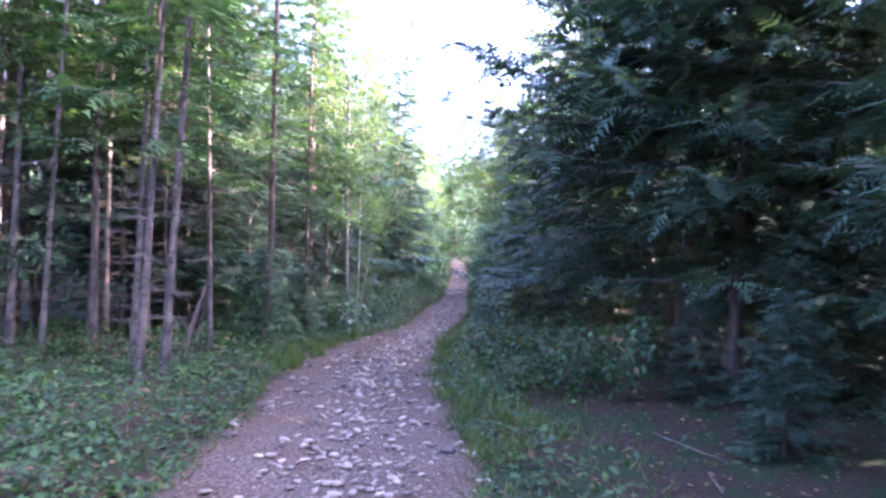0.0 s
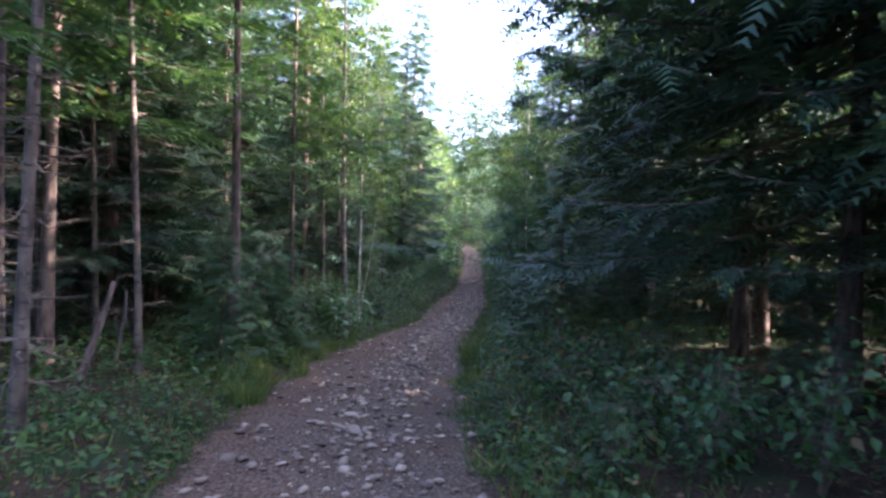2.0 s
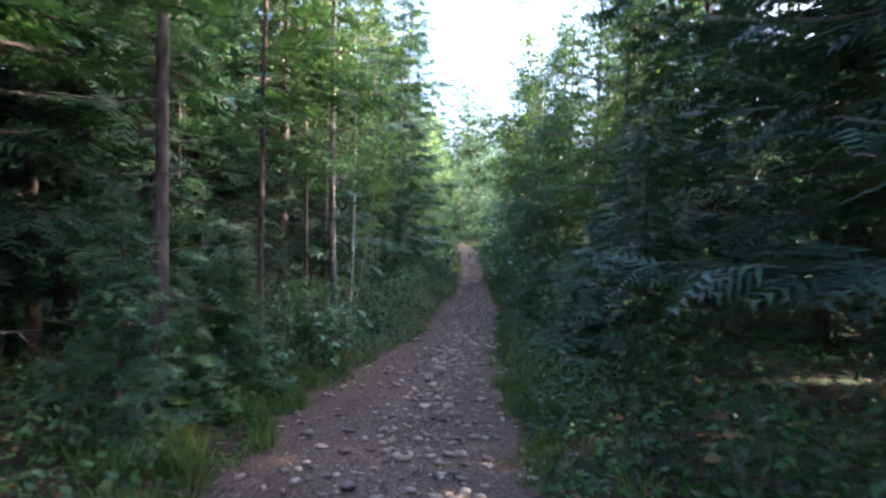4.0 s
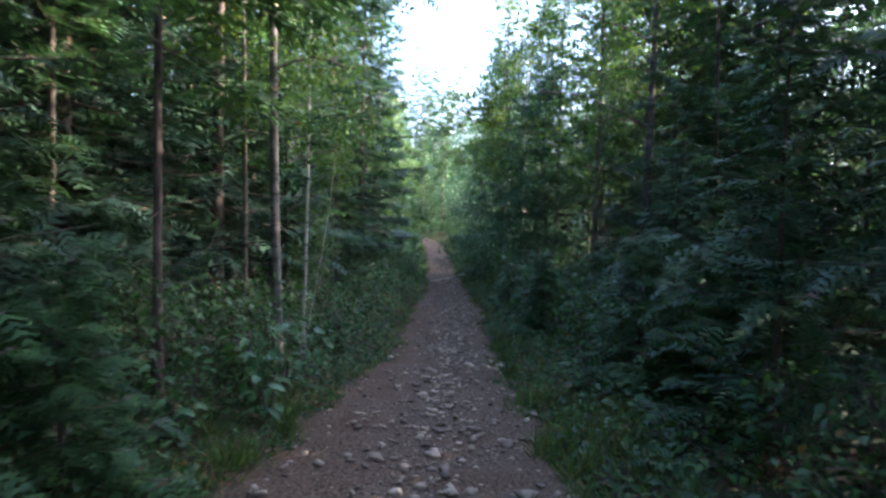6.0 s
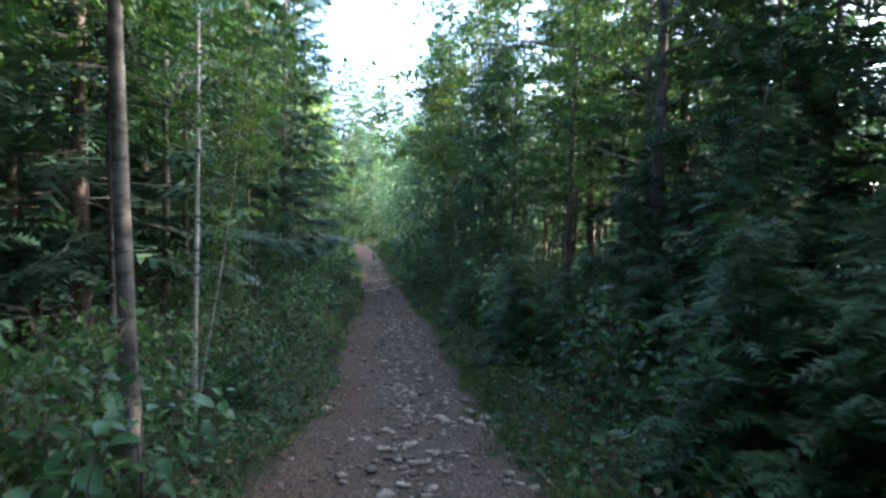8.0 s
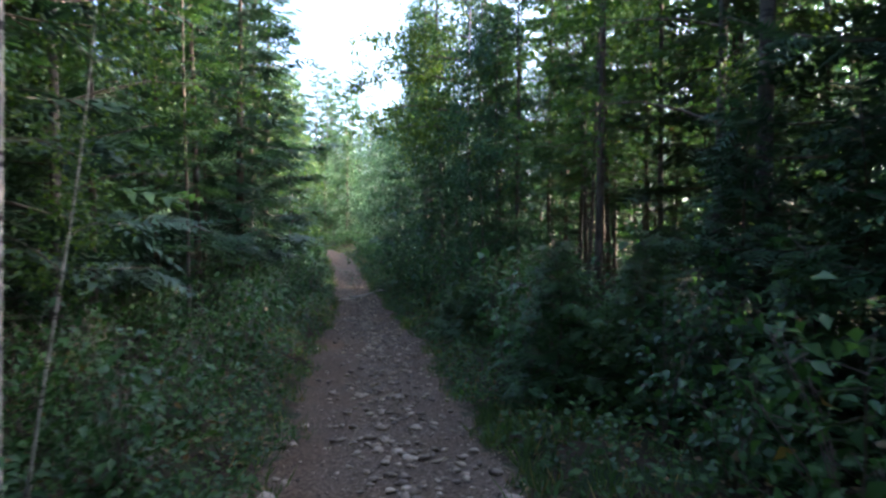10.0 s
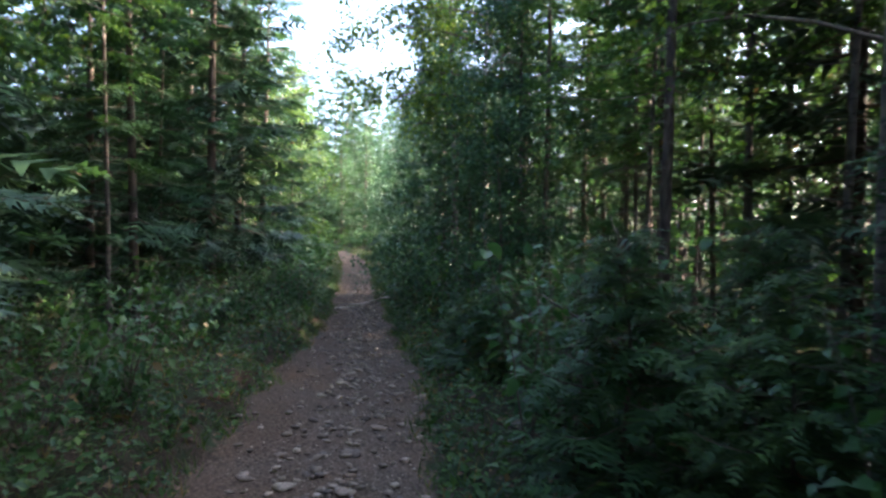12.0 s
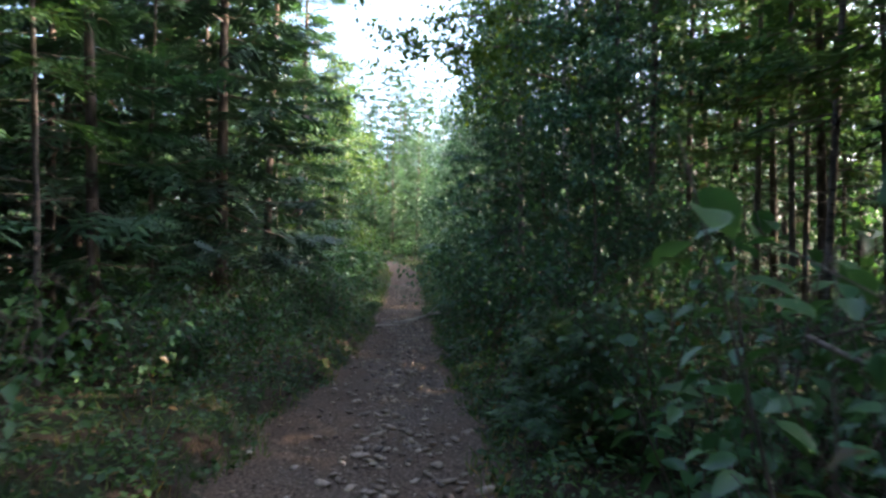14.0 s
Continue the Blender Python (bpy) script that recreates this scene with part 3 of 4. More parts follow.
def in_glade(x, y):
    """Whether a spot lies in one of the gaps between the trees through which the low sun reaches the trail."""
    return any(x > x0 + 1.5 and abs(y - y0 - (x - x0) / math.tan(radians(SUN_AZ))) < half for x0, y0, half in GLADES)


def put(master, x, y, turn=None, size=1.0, tilt=(0, 0)):
    taken.append((x, y))
    return plant(master, x, y, rng.uniform(0, 360) if turn is None else turn, size, tilt)


# old spruces
# right ones before y 4, past x 6, near y 25 added for shade
for k, x, y, s in ((old_a, 3.2, 9.2, 1.0), (old_b, 3.5, 8.3, 1.0), (old_b, 4.9, 9.0, 0.95), (old_c, 5.8, 9.8, 1.0), (old_a, 3.7, 12.6, 0.95), (old_b, 4.6, 5.4, 0.9),
                   (old_c, 4.9, 14.7, 1.2), (old_b, 4.3, 19.9, 1.0), (old_c, 5.6, 2.2, 0.9), (old_c, 4.0, 3.2, 0.9), (old_c, 3.7, 0.0, 0.9), (old_c, 4.3, -3.2, 0.9), (old_c, 6.8, 5.0, 1.2), (old_c, 7.6, 0.6, 1.0), (old_c, 6.3, -1.2, 1.0), (old_c, 8.2, 7.6, 1.2), (old_c, 5.7, 25.2, 1.25), (old_c, 12.5, 24.2, 1.25),
                   (old_c, -4.2, 22.0, 1.25), (old_c, -5.5, 15.4, 0.95), (old_c, -5.2, 18.6, 0.95), (old_c, -6.4, 17.0, 1.1), (old_b, -5.2, 13.4, 1.1), (old_c, -4.8, 25.4, 1.0), (old_c, -3.9, 36.5, 1.25), (old_c, -6.6, 15.0, 1.25), (old_c, -7.2, 11.6, 1.25), (old_c, -6.4, 20.4, 1.25)):
    put(k, x, y, 0.0 if k is old_a else None, size=s)
# slim trunks
for k, x, y, s, t in ((thin_a, -3.05, 7.7, 1.0, (0, 3)), (thin_c, -3.2, 7.4, 1.0, (0, 4)), (thin_c, -3.4, 10.3, 1.0, (0, 0)), (thin_b, -3.0, 12.2, 1.0, (0, 0)),
                      (thin_a, -5.3, 11.0, 1.0, (0, 1)), (thin_c, -5.1, 8.9, 1.0, (0, 2)), (thin_a, -5.7, 9.2, 1.0, (0, 1)), (thin_b, -4.75, 9.5, 0.9, (0, 1)), (thin_a, -5.6, 12.2, 1.0, (0, 1)),
                      (thin_c, -3.8, 8.6, 1.0, (0, 2)), 
                      (old_c, -2.3, 32.8, 1.1, (0, 0)), (dense_a, -2.7, 28.8, 0.9, (0, 0)),
                      (thin_a, 3.35, 29.0, 1.0, (0, 0)), (thin_b, 3.3, 24.9, 1.0, (0, 0)), (thin_a, 5.05, 29.7, 1.0, (0, 0)), (thin_c, 3.9, 26.6, 1.0, (0, 0)), (thin_a, 4.6, 24.0, 1.0, (0, 2)),
                      (thin_c, 4.4, 27.8, 1.0, (0, -2))):
    put(k, x, y, size=s, tilt=t)
put(birch_a, -2.27, 16.9, tilt=(0, -1.5))
put(birch_b, -2.3, 19.0)
put(reaching, -3.0, 15.4, 0.0)
put(birch_b, -2.35, 19.5, tilt=(0, 8), size=0.45)
put(thin_c, -2.7, 27.6, size=0.9)
put(aspen, 3.0, 20.8, size=1.15)
put(aspen, 3.6, 22.4, size=0.9)
put(birch_a, 2.6, 32.5, size=1.2)
put(aspen, -3.6, 24.0, size=0.95)
put(birch_reach, 2.7, 30.0, 0.0)
put(birch_b, -2.4, 40.0, size=1.1)
put(thin_c, -3.4, 20.6, size=1.1)
put(young_a, 1.55, 14.2)
put(young_a, -2.75, 10.9, size=0.55)
put(young_a, 2.3, 11.0, size=0.5)
# the next two are added to keep a sun fleck off the trail
put(young_a, 2.7, 17.2, size=0.5)
put(young_a, 1.9, 17.1, size=0.4)
put(young_a, 2.6, 16.3, size=0.75)
put(young_b, -2.75, 13.2, size=0.85)
put(young_b, -3.2, 12.6, size=1.1)
put(young_b, -2.7, 11.9, size=0.6)
for x, y, k in ((2.2, 17.6, 0.85), (2.9, 18.5, 0.9), (2.5, 20.4, 0.8), (3.2, 21.2, 1.0), (2.8, 19.5, 0.75), (2.3, 13.2, 0.6)):
    put(young_a, x, y, size=k)
# spruces that close the sides of the trail
# the two on the right before y 5 are unseen, added for shade
for k, x, y, s in ((dense_a, -5.2, 14.2, 1.0), (dense_b, -4.9, 17.6, 0.9), (dense_a, -5.2, 19.6, 1.0), (dense_b, -3.6, 29.8, 1.0), (dense_a, -3.0, 35.0, 0.9), (dense_b, -2.9, 31.2, 0.7),
                   (dense_a, -2.5, 38.5, 1.35), (dense_a, -2.2, 42.5, 1.3), (dense_b, 3.1, 18.6, 0.7), (dense_b, 4.3, 19.4, 0.8), (dense_b, 3.0, 34.6, 0.9), (dense_a, 3.2, 38.0, 0.95),
                   (dense_b, -5.7, 16.0, 1.0), (dense_a, -4.6, 27.0, 1.0), (dense_b, -4.2, 31.6, 1.0), (dense_a, -4.8, 33.4, 1.0), (dense_a, -5.6, 23.6, 1.0), (dense_b, -6.2, 26.0, 1.0), (dense_a, -6.6, 30.0, 1.0),
                   (dense_b, -4.4, 39.5, 1.0), (dense_a, -4.8, 43.0, 1.0), (dense_a, -6.4, 36.0, 1.0), (dense_b, 5.2, 21.4, 1.0), (dense_a, 6.6, 19.8, 1.0), (dense_a, 6.4, 33.0, 1.0), (dense_b, 4.8, 35.0, 1.0),
                   (dense_b, 7.0, 23.0, 0.8), (dense_b, 8.6, 28.6, 0.9), (dense_a, 8.0, 16.4, 1.0), (dense_a, 8.6, 4.4, 1.0), (dense_b, 7.2, 2.6, 1.0), (dense_b, 8.8, 11.6, 1.0), (dense_b, -6.0, 13.6, 1.0), (dense_a, -6.4, 18.0, 1.0), (dense_b, 5.4, 17.4, 0.9), (dense_a, 6.6, 13.0, 1.0), (dense_a, 7.4, 7.4, 1.0), (dense_b, 6.9, 10.6, 1.0)):
    put(k, x, y, size=s)
for k, x, y, s in ((far_a, -1.6, 88.5, 1.6), (far_a, 0.6, 90.5, 1.65), (far_a, 2.4, 92.0, 1.6), (far_a, 4.2, 87.0, 1.45), (far_a, -3.4, 95.0, 1.7), (far_a, 5.6, 94.0, 1.6), (far_a, 1.4, 96.0, 1.75), (far_a, 3.4, 97.0, 1.7), (leafy_c, 3.2, 31.6, 1.0), (dense_a, 3.9, 34.2, 0.95), (dense_b, 3.3, 29.9, 0.75), (leafy_c, 3.4, 38.4, 1.0), (leafy_c, 2.9, 28.9, 0.7), (leafy_a, 3.0, 36.2, 1.0), (leafy_b, 3.6, 41.0, 1.0), (leafy_a, 3.1, 44.0, 1.0), (leafy_b, 4.3, 47.5, 0.9), (leafy_b, 4.0, 51.0, 0.85), (leafy_b, 4.4, 55.0, 0.85), (leafy_a, 4.2, 60.0, 1.15), (far_b, 5.4, 45.6, 0.95), (far_b, 5.2, 49.4, 0.9), (far_b, 5.0, 53.0, 0.9), (far_b, 5.3, 57.4, 0.95), (far_b, 5.2, 62.0, 1.0), (far_b, 6.6, 47.6, 1.0), (far_b, 6.4, 51.6, 1.0), (far_b, 6.8, 55.6, 1.0), (far_b, 6.4, 60.0, 1.0), (far_b, 5.6, 69.0, 1.1), (far_b, 6.2, 75.0, 1.1), (far_a, 6.0, 80.0, 1.0), (far_a, 7.0, 65.0, 1.0),
                   (leafy_a, -1.3, 45.0, 0.9), (leafy_gold, -1.9, 48.5, 1.0), (leafy_gold, -1.3, 53.0, 0.95), (leafy_gold, -1.7, 58.0, 1.0), (leafy_gold, -2.3, 62.0, 0.95), (leafy_gold, -3.4, 55.5, 1.1), (leafy_gold, -3.6, 61.0, 1.1), (leafy_a, 4.4, 66.0, 1.2), (leafy_b, 4.6, 72.0, 1.1),
                   (far_a, 3.6, 84.0, 1.3), (far_a, 1.8, 88.0, 1.45), (far_a, 4.8, 90.0, 1.4), (far_a, 0.0, 93.0, 1.4), (far_b, -2.4, 92.5, 1.5), (far_a, 6.4, 86.0, 1.3), (far_a, -0.8, 98.0, 1.55), (far_a, 2.6, 98.0, 1.5),
                   (far_a, -0.6, 79.5, 1.05), (far_a, -2.4, 85.0, 1.1), (far_b, 1.2, 74.5, 1.0), (far_b, 2.9, 73.0, 1.0), (far_b, -0.2, 76.5, 1.0), (leafy_b, 3.4, 78.0, 1.0), (leafy_a, 1.5, 81.0, 1.1), (leafy_b, 2.5, 85.0, 1.1), (leafy_b, -0.6, 87.0, 1.1), (leafy_a, -5.6, 68.0, 1.0), (leafy_a, 2.6, 31.0, 0.75), (leafy_a, 2.4, 28.0, 0.55)):
    put(k, x, y, size=s)

# the woods on both sides
def woods(count, x0, x1, y0, y1, kinds, gap, margin, seed, size=1.0):
    r = np.random.default_rng(seed)
    made = tries = 0
    while made < count and tries < count * 60:
        tries += 1
        x, y = r.uniform(x0, x1), r.uniform(y0, y1)
        if off_trail(x, y) < margin or in_glade(x, y) or any((x - a) ** 2 + (y - b) ** 2 < gap * gap for a, b in taken):
            continue
        taken.append((x, y))
        plant(kinds[r.integers(len(kinds))], x, y, r.uniform(0, 360), size * r.uniform(0.8, 1.15), (r.uniform(-2, 2), r.uniform(-2, 2)))
        made += 1


woods(14, -9, -4.2, 8, 16, [thin_a, thin_b, thin_c], 0.8, 2.4, 51)
woods(58, -17, -3.4, 8, 46, [mid_a, mid_b, mid_a], 1.15, 2.2, 52)
woods(20, 3.9, 9.5, 24, 37, [thin_a, thin_c, thin_b], 0.8, 2.6, 50)
woods(20, 6.5, 17, 23, 48, [mid_b, mid_a], 1.6, 3.0, 47)
woods(40, 5.0, 17, -2, 23, [mid_a, mid_b, mid_a], 1.2, 2.6, 53, 0.85)
# Two unseen groups behind the start, added for their shade.
woods(14, 2.5, 9, -12, -2, [mid_a, mid_b], 1.5, 2.2, 54)
woods(14, -9, -3, -12, 1, [mid_a, mid_b], 1.5, 2.2, 49)
# Added to stop sun streaks from crossing the trail.
woods(9, 6, 14, 16.5, 24, [dense_b, dense_a], 1.1, 3.0, 48)
woods(26, -16, -2.5, 42, 66, [mid_a, mid_b], 1.6, 2.2, 55)


def far_woods():
    """The trees past the nearer ones, joined."""
    r = np.random.default_rng(58)
    forms = []
    for k, (H, low, spread) in enumerate(((11.5, 0.2, 2.0), (13.0, 0.6, 1.9), (10.0, 0.2, 1.9), (12.0, 1.2, 1.8))):
        _, trunk, made = spruce_pieces(H, 0.09, low, spread, 23, 3, np.random.default_rng(140 + k), (0.95, 0.46), 1, 0.72, sides=4)
        forms.append((trunk, [m[1] for m in made]))
    for k in range(2):
        trunk, _, foliage = leafy_pieces(9.0 + k, 0.07, 0.5, 2.1, 12, 460, np.random.default_rng(150 + k), (0.36, 0.27), 0.03, 1.3)
        forms.append((trunk, [foliage]))
    spots = []
    # The last group stands unseen behind the start, there for shade only.
    for count, x0, x1, y0, y1, gap in ((150, -45, -11, -12, 66, 1.5), (110, 11, 45, -12, 66, 1.8), (70, -14, 14, 94, 132, 1.5), (46, 8.5, 26, 24, 60, 1.2), (50, 13, 36, 26, 52, 1.2), (170, -45, 45, 64, 120, 1.6), (60, -25, 25, -30, -12, 2.0)):
        made = tries = 0
        while made < count and tries < 9000:
            tries += 1
            x, y = r.uniform(x0, x1), r.uniform(y0, y1)
            if off_trail(x, y) < 2.0 or in_glade(x, y) or any((x - a) ** 2 + (y - b) ** 2 < gap * gap for a, b in spots + taken):
                continue
            spots.append((x, y))
            made += 1
    trunks, leaves = [], []
    for x, y in spots:
        sunny = (9 < x < 30 and 27 < y < 43)
        trunk, crown = forms[r.integers(2, 6) if sunny else r.integers(len(forms))]
        a, s = r.uniform(0, 6.28), r.uniform(0.6, 0.85) if sunny or (x > 8 and y < 24) else r.uniform(0.8, 1.15)
        c, q = math.cos(a) * s, math.sin(a) * s
        turn, at = np.array([[c, q, 0], [-q, c, 0], [0, 0, s]]), np.array([x, y, float(land(x, y)) - 0.1])
        trunks.append((trunk[0] @ turn + at, trunk[1]))
        leaves += [(v @ turn + at, f) for v, f in crown]
    tagged(new("distant_woods", two_part_mesh("distant_woods", trunks, leaves, M_SPRUCE_BARK, M_NEEDLE_FAR)), "far forest of conifers and broadleaf trees", "trees", kind="stuff")


far_woods()


def woodland_brush():
    """Low saplings and brush deeper in the woods, joined."""
    r = np.random.default_rng(59)
    c = np.stack([r.choice([-1, 1], 900) * r.uniform(6, 40, 900), r.uniform(-10, 100, 900)], 1)
    c = c[off_trail(c[:, 0], c[:, 1]) > 4.5]
    n = 34
    H = r.uniform(0.8, 2.6, len(c))
    h = np.repeat(H, n) * r.uniform(0, 1, len(c) * n)
    xy = np.repeat(c, n, 0) + r.normal(0, 1, (len(h), 2)) * (0.75 * (1.1 - h / np.repeat(H, n)))[:, None]
    P = np.stack([xy[:, 0], xy[:, 1], land(xy[:, 0], xy[:, 1]) + h], 1)
    d = r.normal(0, 1, P.shape) * np.array([1, 1, 0.4])
    k = r.uniform(0.6, 1.3, len(h))
    tagged(new("woodland_brush", mesh_of("woodland_brush", [blades(P, d, UP + r.normal(0, 0.5, P.shape), 0.42 * k, 0.2 * k, 0.2)], M_NEEDLE_FAR)), "dense low brush and saplings deeper in the forest", "brush", kind="stuff")


woodland_brush()

# ---- undergrowth ----
SHRUB = "leafy green shrub beside the trail"
shrub_a = shrub(SHRUB, 1.1, 0.6, 9, 30, (0.085, 0.052), 61)
shrub_b = shrub(SHRUB, 1.5, 0.6, 9, 32, (0.09, 0.055), 62)
shrub_c = shrub(SHRUB, 0.65, 0.5, 9, 22, (0.07, 0.042), 63)
for x, y, k in ((2.2, 24.4, 1.0), (2.8, 24.9, 1.0), (3.3, 24.5, 1.05), (2.6, 25.5, 0.95), (3.0, 26.2, 1.0), (2.5, 23.6, 0.9)):
    plant(shrub_b, x, y, rng.uniform(0, 360), k)
shrub_far = shrub(SHRUB, 1.5, 0.9, 4, 46, (0.2, 0.13), 64)


def thicket(count, y0, y1, side, d0, d1, kinds, gap, seed, size=(0.75, 1.2)):
    r = np.random.default_rng(seed)
    spots = []
    tries = 0
    while len(spots) < count and tries < count * 40:
        tries += 1
        y, d = r.uniform(y0, y1), r.uniform(d0, d1)
        x = float(trail_x(y)) + side * (float(trail_w(y)) / 2 + d)
        if in_glade(x, y) or any((x - a) ** 2 + (y - b) ** 2 < gap * gap for a, b in spots):
            continue
        spots.append((x, y))
        plant(kinds[r.integers(len(kinds))], x, y, r.uniform(0, 360), r.uniform(*size))


shrub_low = shrub("low broad-leaved green plant on the forest floor", 0.32, 0.42, 8, 22, (0.08, 0.048), 65, M_HERB, "low_plant")
thicket(26, 2.6, 10, -1, 0.5, 3.0, [shrub_low], 0.45, 70)
thicket(12, 7.0, 14, 1, 0.6, 1.8, [shrub_c, shrub_a], 0.5, 71, (0.7, 1.0))
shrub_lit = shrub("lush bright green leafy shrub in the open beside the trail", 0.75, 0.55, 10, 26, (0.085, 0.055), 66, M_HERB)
for x, y, k in ((0.75, 7.2, 0.8), (0.95, 8.0, 1.0), (1.35, 8.8, 1.0), (0.85, 9.4, 0.95), (1.6, 7.7, 0.9), (1.2, 10.2, 1.0), (1.95, 9.3, 0.9), (0.7, 10.8, 0.8), (1.5, 11.2, 0.9), (0.9, 12.2, 0.8)):
    plant(shrub_lit, x, y, rng.uniform(0, 360), k)
for x, y, k in ((2.7, 5.4, 0.55), (3.4, 6.6, 0.7), (2.6, 7.0, 0.5), (4.4, 6.9, 0.8), (3.3, 4.4, 0.6), (5.2, 7.8, 0.8), (2.9, 3.4, 0.5), (4.2, 7.9, 0.6), (2.6, 8.6, 0.5)):
    plant(young_dark, x, y, rng.uniform(0, 360), k)
# Low spruces added to shade the right part of the trail.
for x, y, k in ((1.75, 27.3, 0.6), (1.8, 27.75, 0.55), (1.7, 26.7, 0.6), (1.75, 25.9, 0.65)):
    plant(young_b, x, y, rng.uniform(0, 360), k)
thicket(10, 10, 14.5, 1, 0.7, 1.8, [shrub_low], 0.45, 78)
thicket(22, 15.2, 24, 1, 0.8, 2.4, [shrub_a, shrub_b, young_b], 0.55, 72)
thicket(42, 23.5, 40, 1, 0.6, 2.6, [shrub_b, shrub_a, shrub_b], 0.55, 73)
thicket(14, 15.4, 21.5, -1, 0.55, 1.7, [shrub_b, shrub_a], 0.55, 174, (0.75, 1.0))
thicket(30, 11, 22, -1, 0.7, 2.0, [shrub_a, shrub_c, shrub_low], 0.5, 74)
thicket(34, 21, 37, -1, 0.9, 3.4, [shrub_a, shrub_b, shrub_a], 0.6, 79, (0.7, 1.0))
thicket(50, 20, 42, -1, 0.5, 2.6, [shrub_a, shrub_c, shrub_a], 0.5, 75)
thicket(40, 40, 76, 1, 0.5, 3.0, [shrub_far], 0.9, 76)
thicket(40, 40, 76, -1, 0.4, 3.0, [shrub_far], 0.9, 77)


def scatter(n, y0, y1, d0, d1, r, power=1.0, side=0):
    y = r.uniform(y0, y1, n)
    sg = np.full(n, side) if side else r.choice([-1, 1], n)
    ragged = 0.16 * ripple(sg * 4.0, y, 1.9, 5) + 0.08 * ripple(sg * 4.0, y, 6.3, 6)
    x = trail_x(y) + sg * (trail_w(y) / 2 + 0.09 + ragged + d0 + (d1 - d0) * r.uniform(0, 1, n) ** power)
    return x, y


def ground_cover():
    r = np.random.default_rng(81)
    x, y = scatter(30000, 2, 80, -0.16, 1.2, r, 1.5)
    P = np.stack([x, y, land(x, y) - 0.01], 1)
    lush, lush_y = scatter(9000, 9.5, 16, -0.12, 0.5, r, 1.2, -1)
    more, more_y = scatter(11000, 5.0, 22, -0.14, 0.6, r, 1.2, 1)
    lush, lush_y = np.concatenate([lush, more]), np.concatenate([lush_y, more_y])
    clump = ripple(lush, lush_y, 5.0, 12) > 0.25
    lush, lush_y = lush[clump], lush_y[clump]
    tall = np.concatenate([r.uniform(0.06, 0.2, len(x)), r.uniform(0.12, 0.32, len(lush))])
    x, y = np.concatenate([x, lush]), np.concatenate([y, lush_y])
    P = np.stack([x, y, land(x, y) - 0.01], 1)
    d = np.stack([r.normal(0, 0.5, len(x)), r.normal(0, 0.5, len(x)), np.ones(len(x))], 1)
    tagged(new("grass", mesh_of("grass", [blades(P, d, r.normal(0, 1, P.shape), tall, r.uniform(0.006, 0.012, len(x)), 0.2, 0.3)], M_GRASS)),
           "short grass along the edges of the trail", "grass", kind="stuff")
    x, y = scatter(84000, 1.5, 48, -0.05, 5.0, r, 1.6)
    bare = (x > trail_x(y)) & (y < 14) & (off_trail(x, y) > 0.55) & (r.uniform(0, 1, len(x)) < 0.93)
    x, y = x[~bare], y[~bare]
    h = r.uniform(0.02, 0.28, len(x)) * ease(off_trail(x, y) / 0.6)
    P = np.stack([x, y, land(x, y) + h], 1)
    d = np.stack([r.normal(0, 1, len(x)), r.normal(0, 1, len(x)), r.normal(0.1, 0.3, len(x))], 1)
    s = r.uniform(0.5, 1.3, len(x))
    n = np.array([0, 0, 1.0]) + r.normal(0, 0.35, P.shape)
    tagged(new("low_herbs", mesh_of("low_herbs", [blades(P, d, n, 0.072 * s, 0.042 * s, 0.15)], M_HERB)), "low green herbs covering the forest floor", "herbs", kind="stuff")
    x, y = scatter(13000, 1.5, 40, -0.2, 4.0, r, 1.2)
    P = np.stack([x, y, land(x, y) + 0.012], 1)
    s = r.uniform(0.5, 1.2, len(x))
    tagged(new("leaf_litter", mesh_of("leaf_litter", [blades(P, np.stack([r.normal(0, 1, len(x)), r.normal(0, 1, len(x)), np.zeros(len(x))], 1),
           np.array([0, 0, 1.0]) + r.normal(0, 0.3, P.shape), 0.055 * s, 0.035 * s, 0.3)], M_LITTER)), "fallen brown leaves on the ground", "leaves", kind="stuff")


ground_cover()

# ---- broad-leaved saplings and fallen wood ----
def leaf_outline(width, fold, bend, seed):
    """One rounded, pointed leaf with a folded midrib, along x."""
    r = np.random.default_rng(seed)
    t = np.array([0.0, 0.12, 0.3, 0.5, 0.7, 0.87, 1.0])
    w = np.array([0.02, 0.62, 0.96, 1.0, 0.78, 0.4, 0.0]) * width / 2
    mid = np.stack([t, 0 * t, -bend * t ** 2], 1)
    left = mid + np.stack([0 * t, w, w * fold + r.normal(0, 0.012, 7)], 1)
    right = mid + np.stack([0 * t, -w, w * fold + r.normal(0, 0.012, 7)], 1)
    v = np.concatenate([mid, left, right])
    f = []
    for i in range(6):
        f += [(i, i + 1, 8 + i), (i, 8 + i, 7 + i), (i, 14 + i, 15 + i), (i, 15 + i, i + 1)]
    return v, np.array(f)


LEAF_MESHES = [mesh_of("leaf", [leaf_outline(w, f, b, k)], M_SAPLING_LEAF) for k, (w, f, b) in enumerate(((0.62, 0.3, 0.15), (0.52, 0.45, 0.3), (0.7, 0.2, 0.35)))]


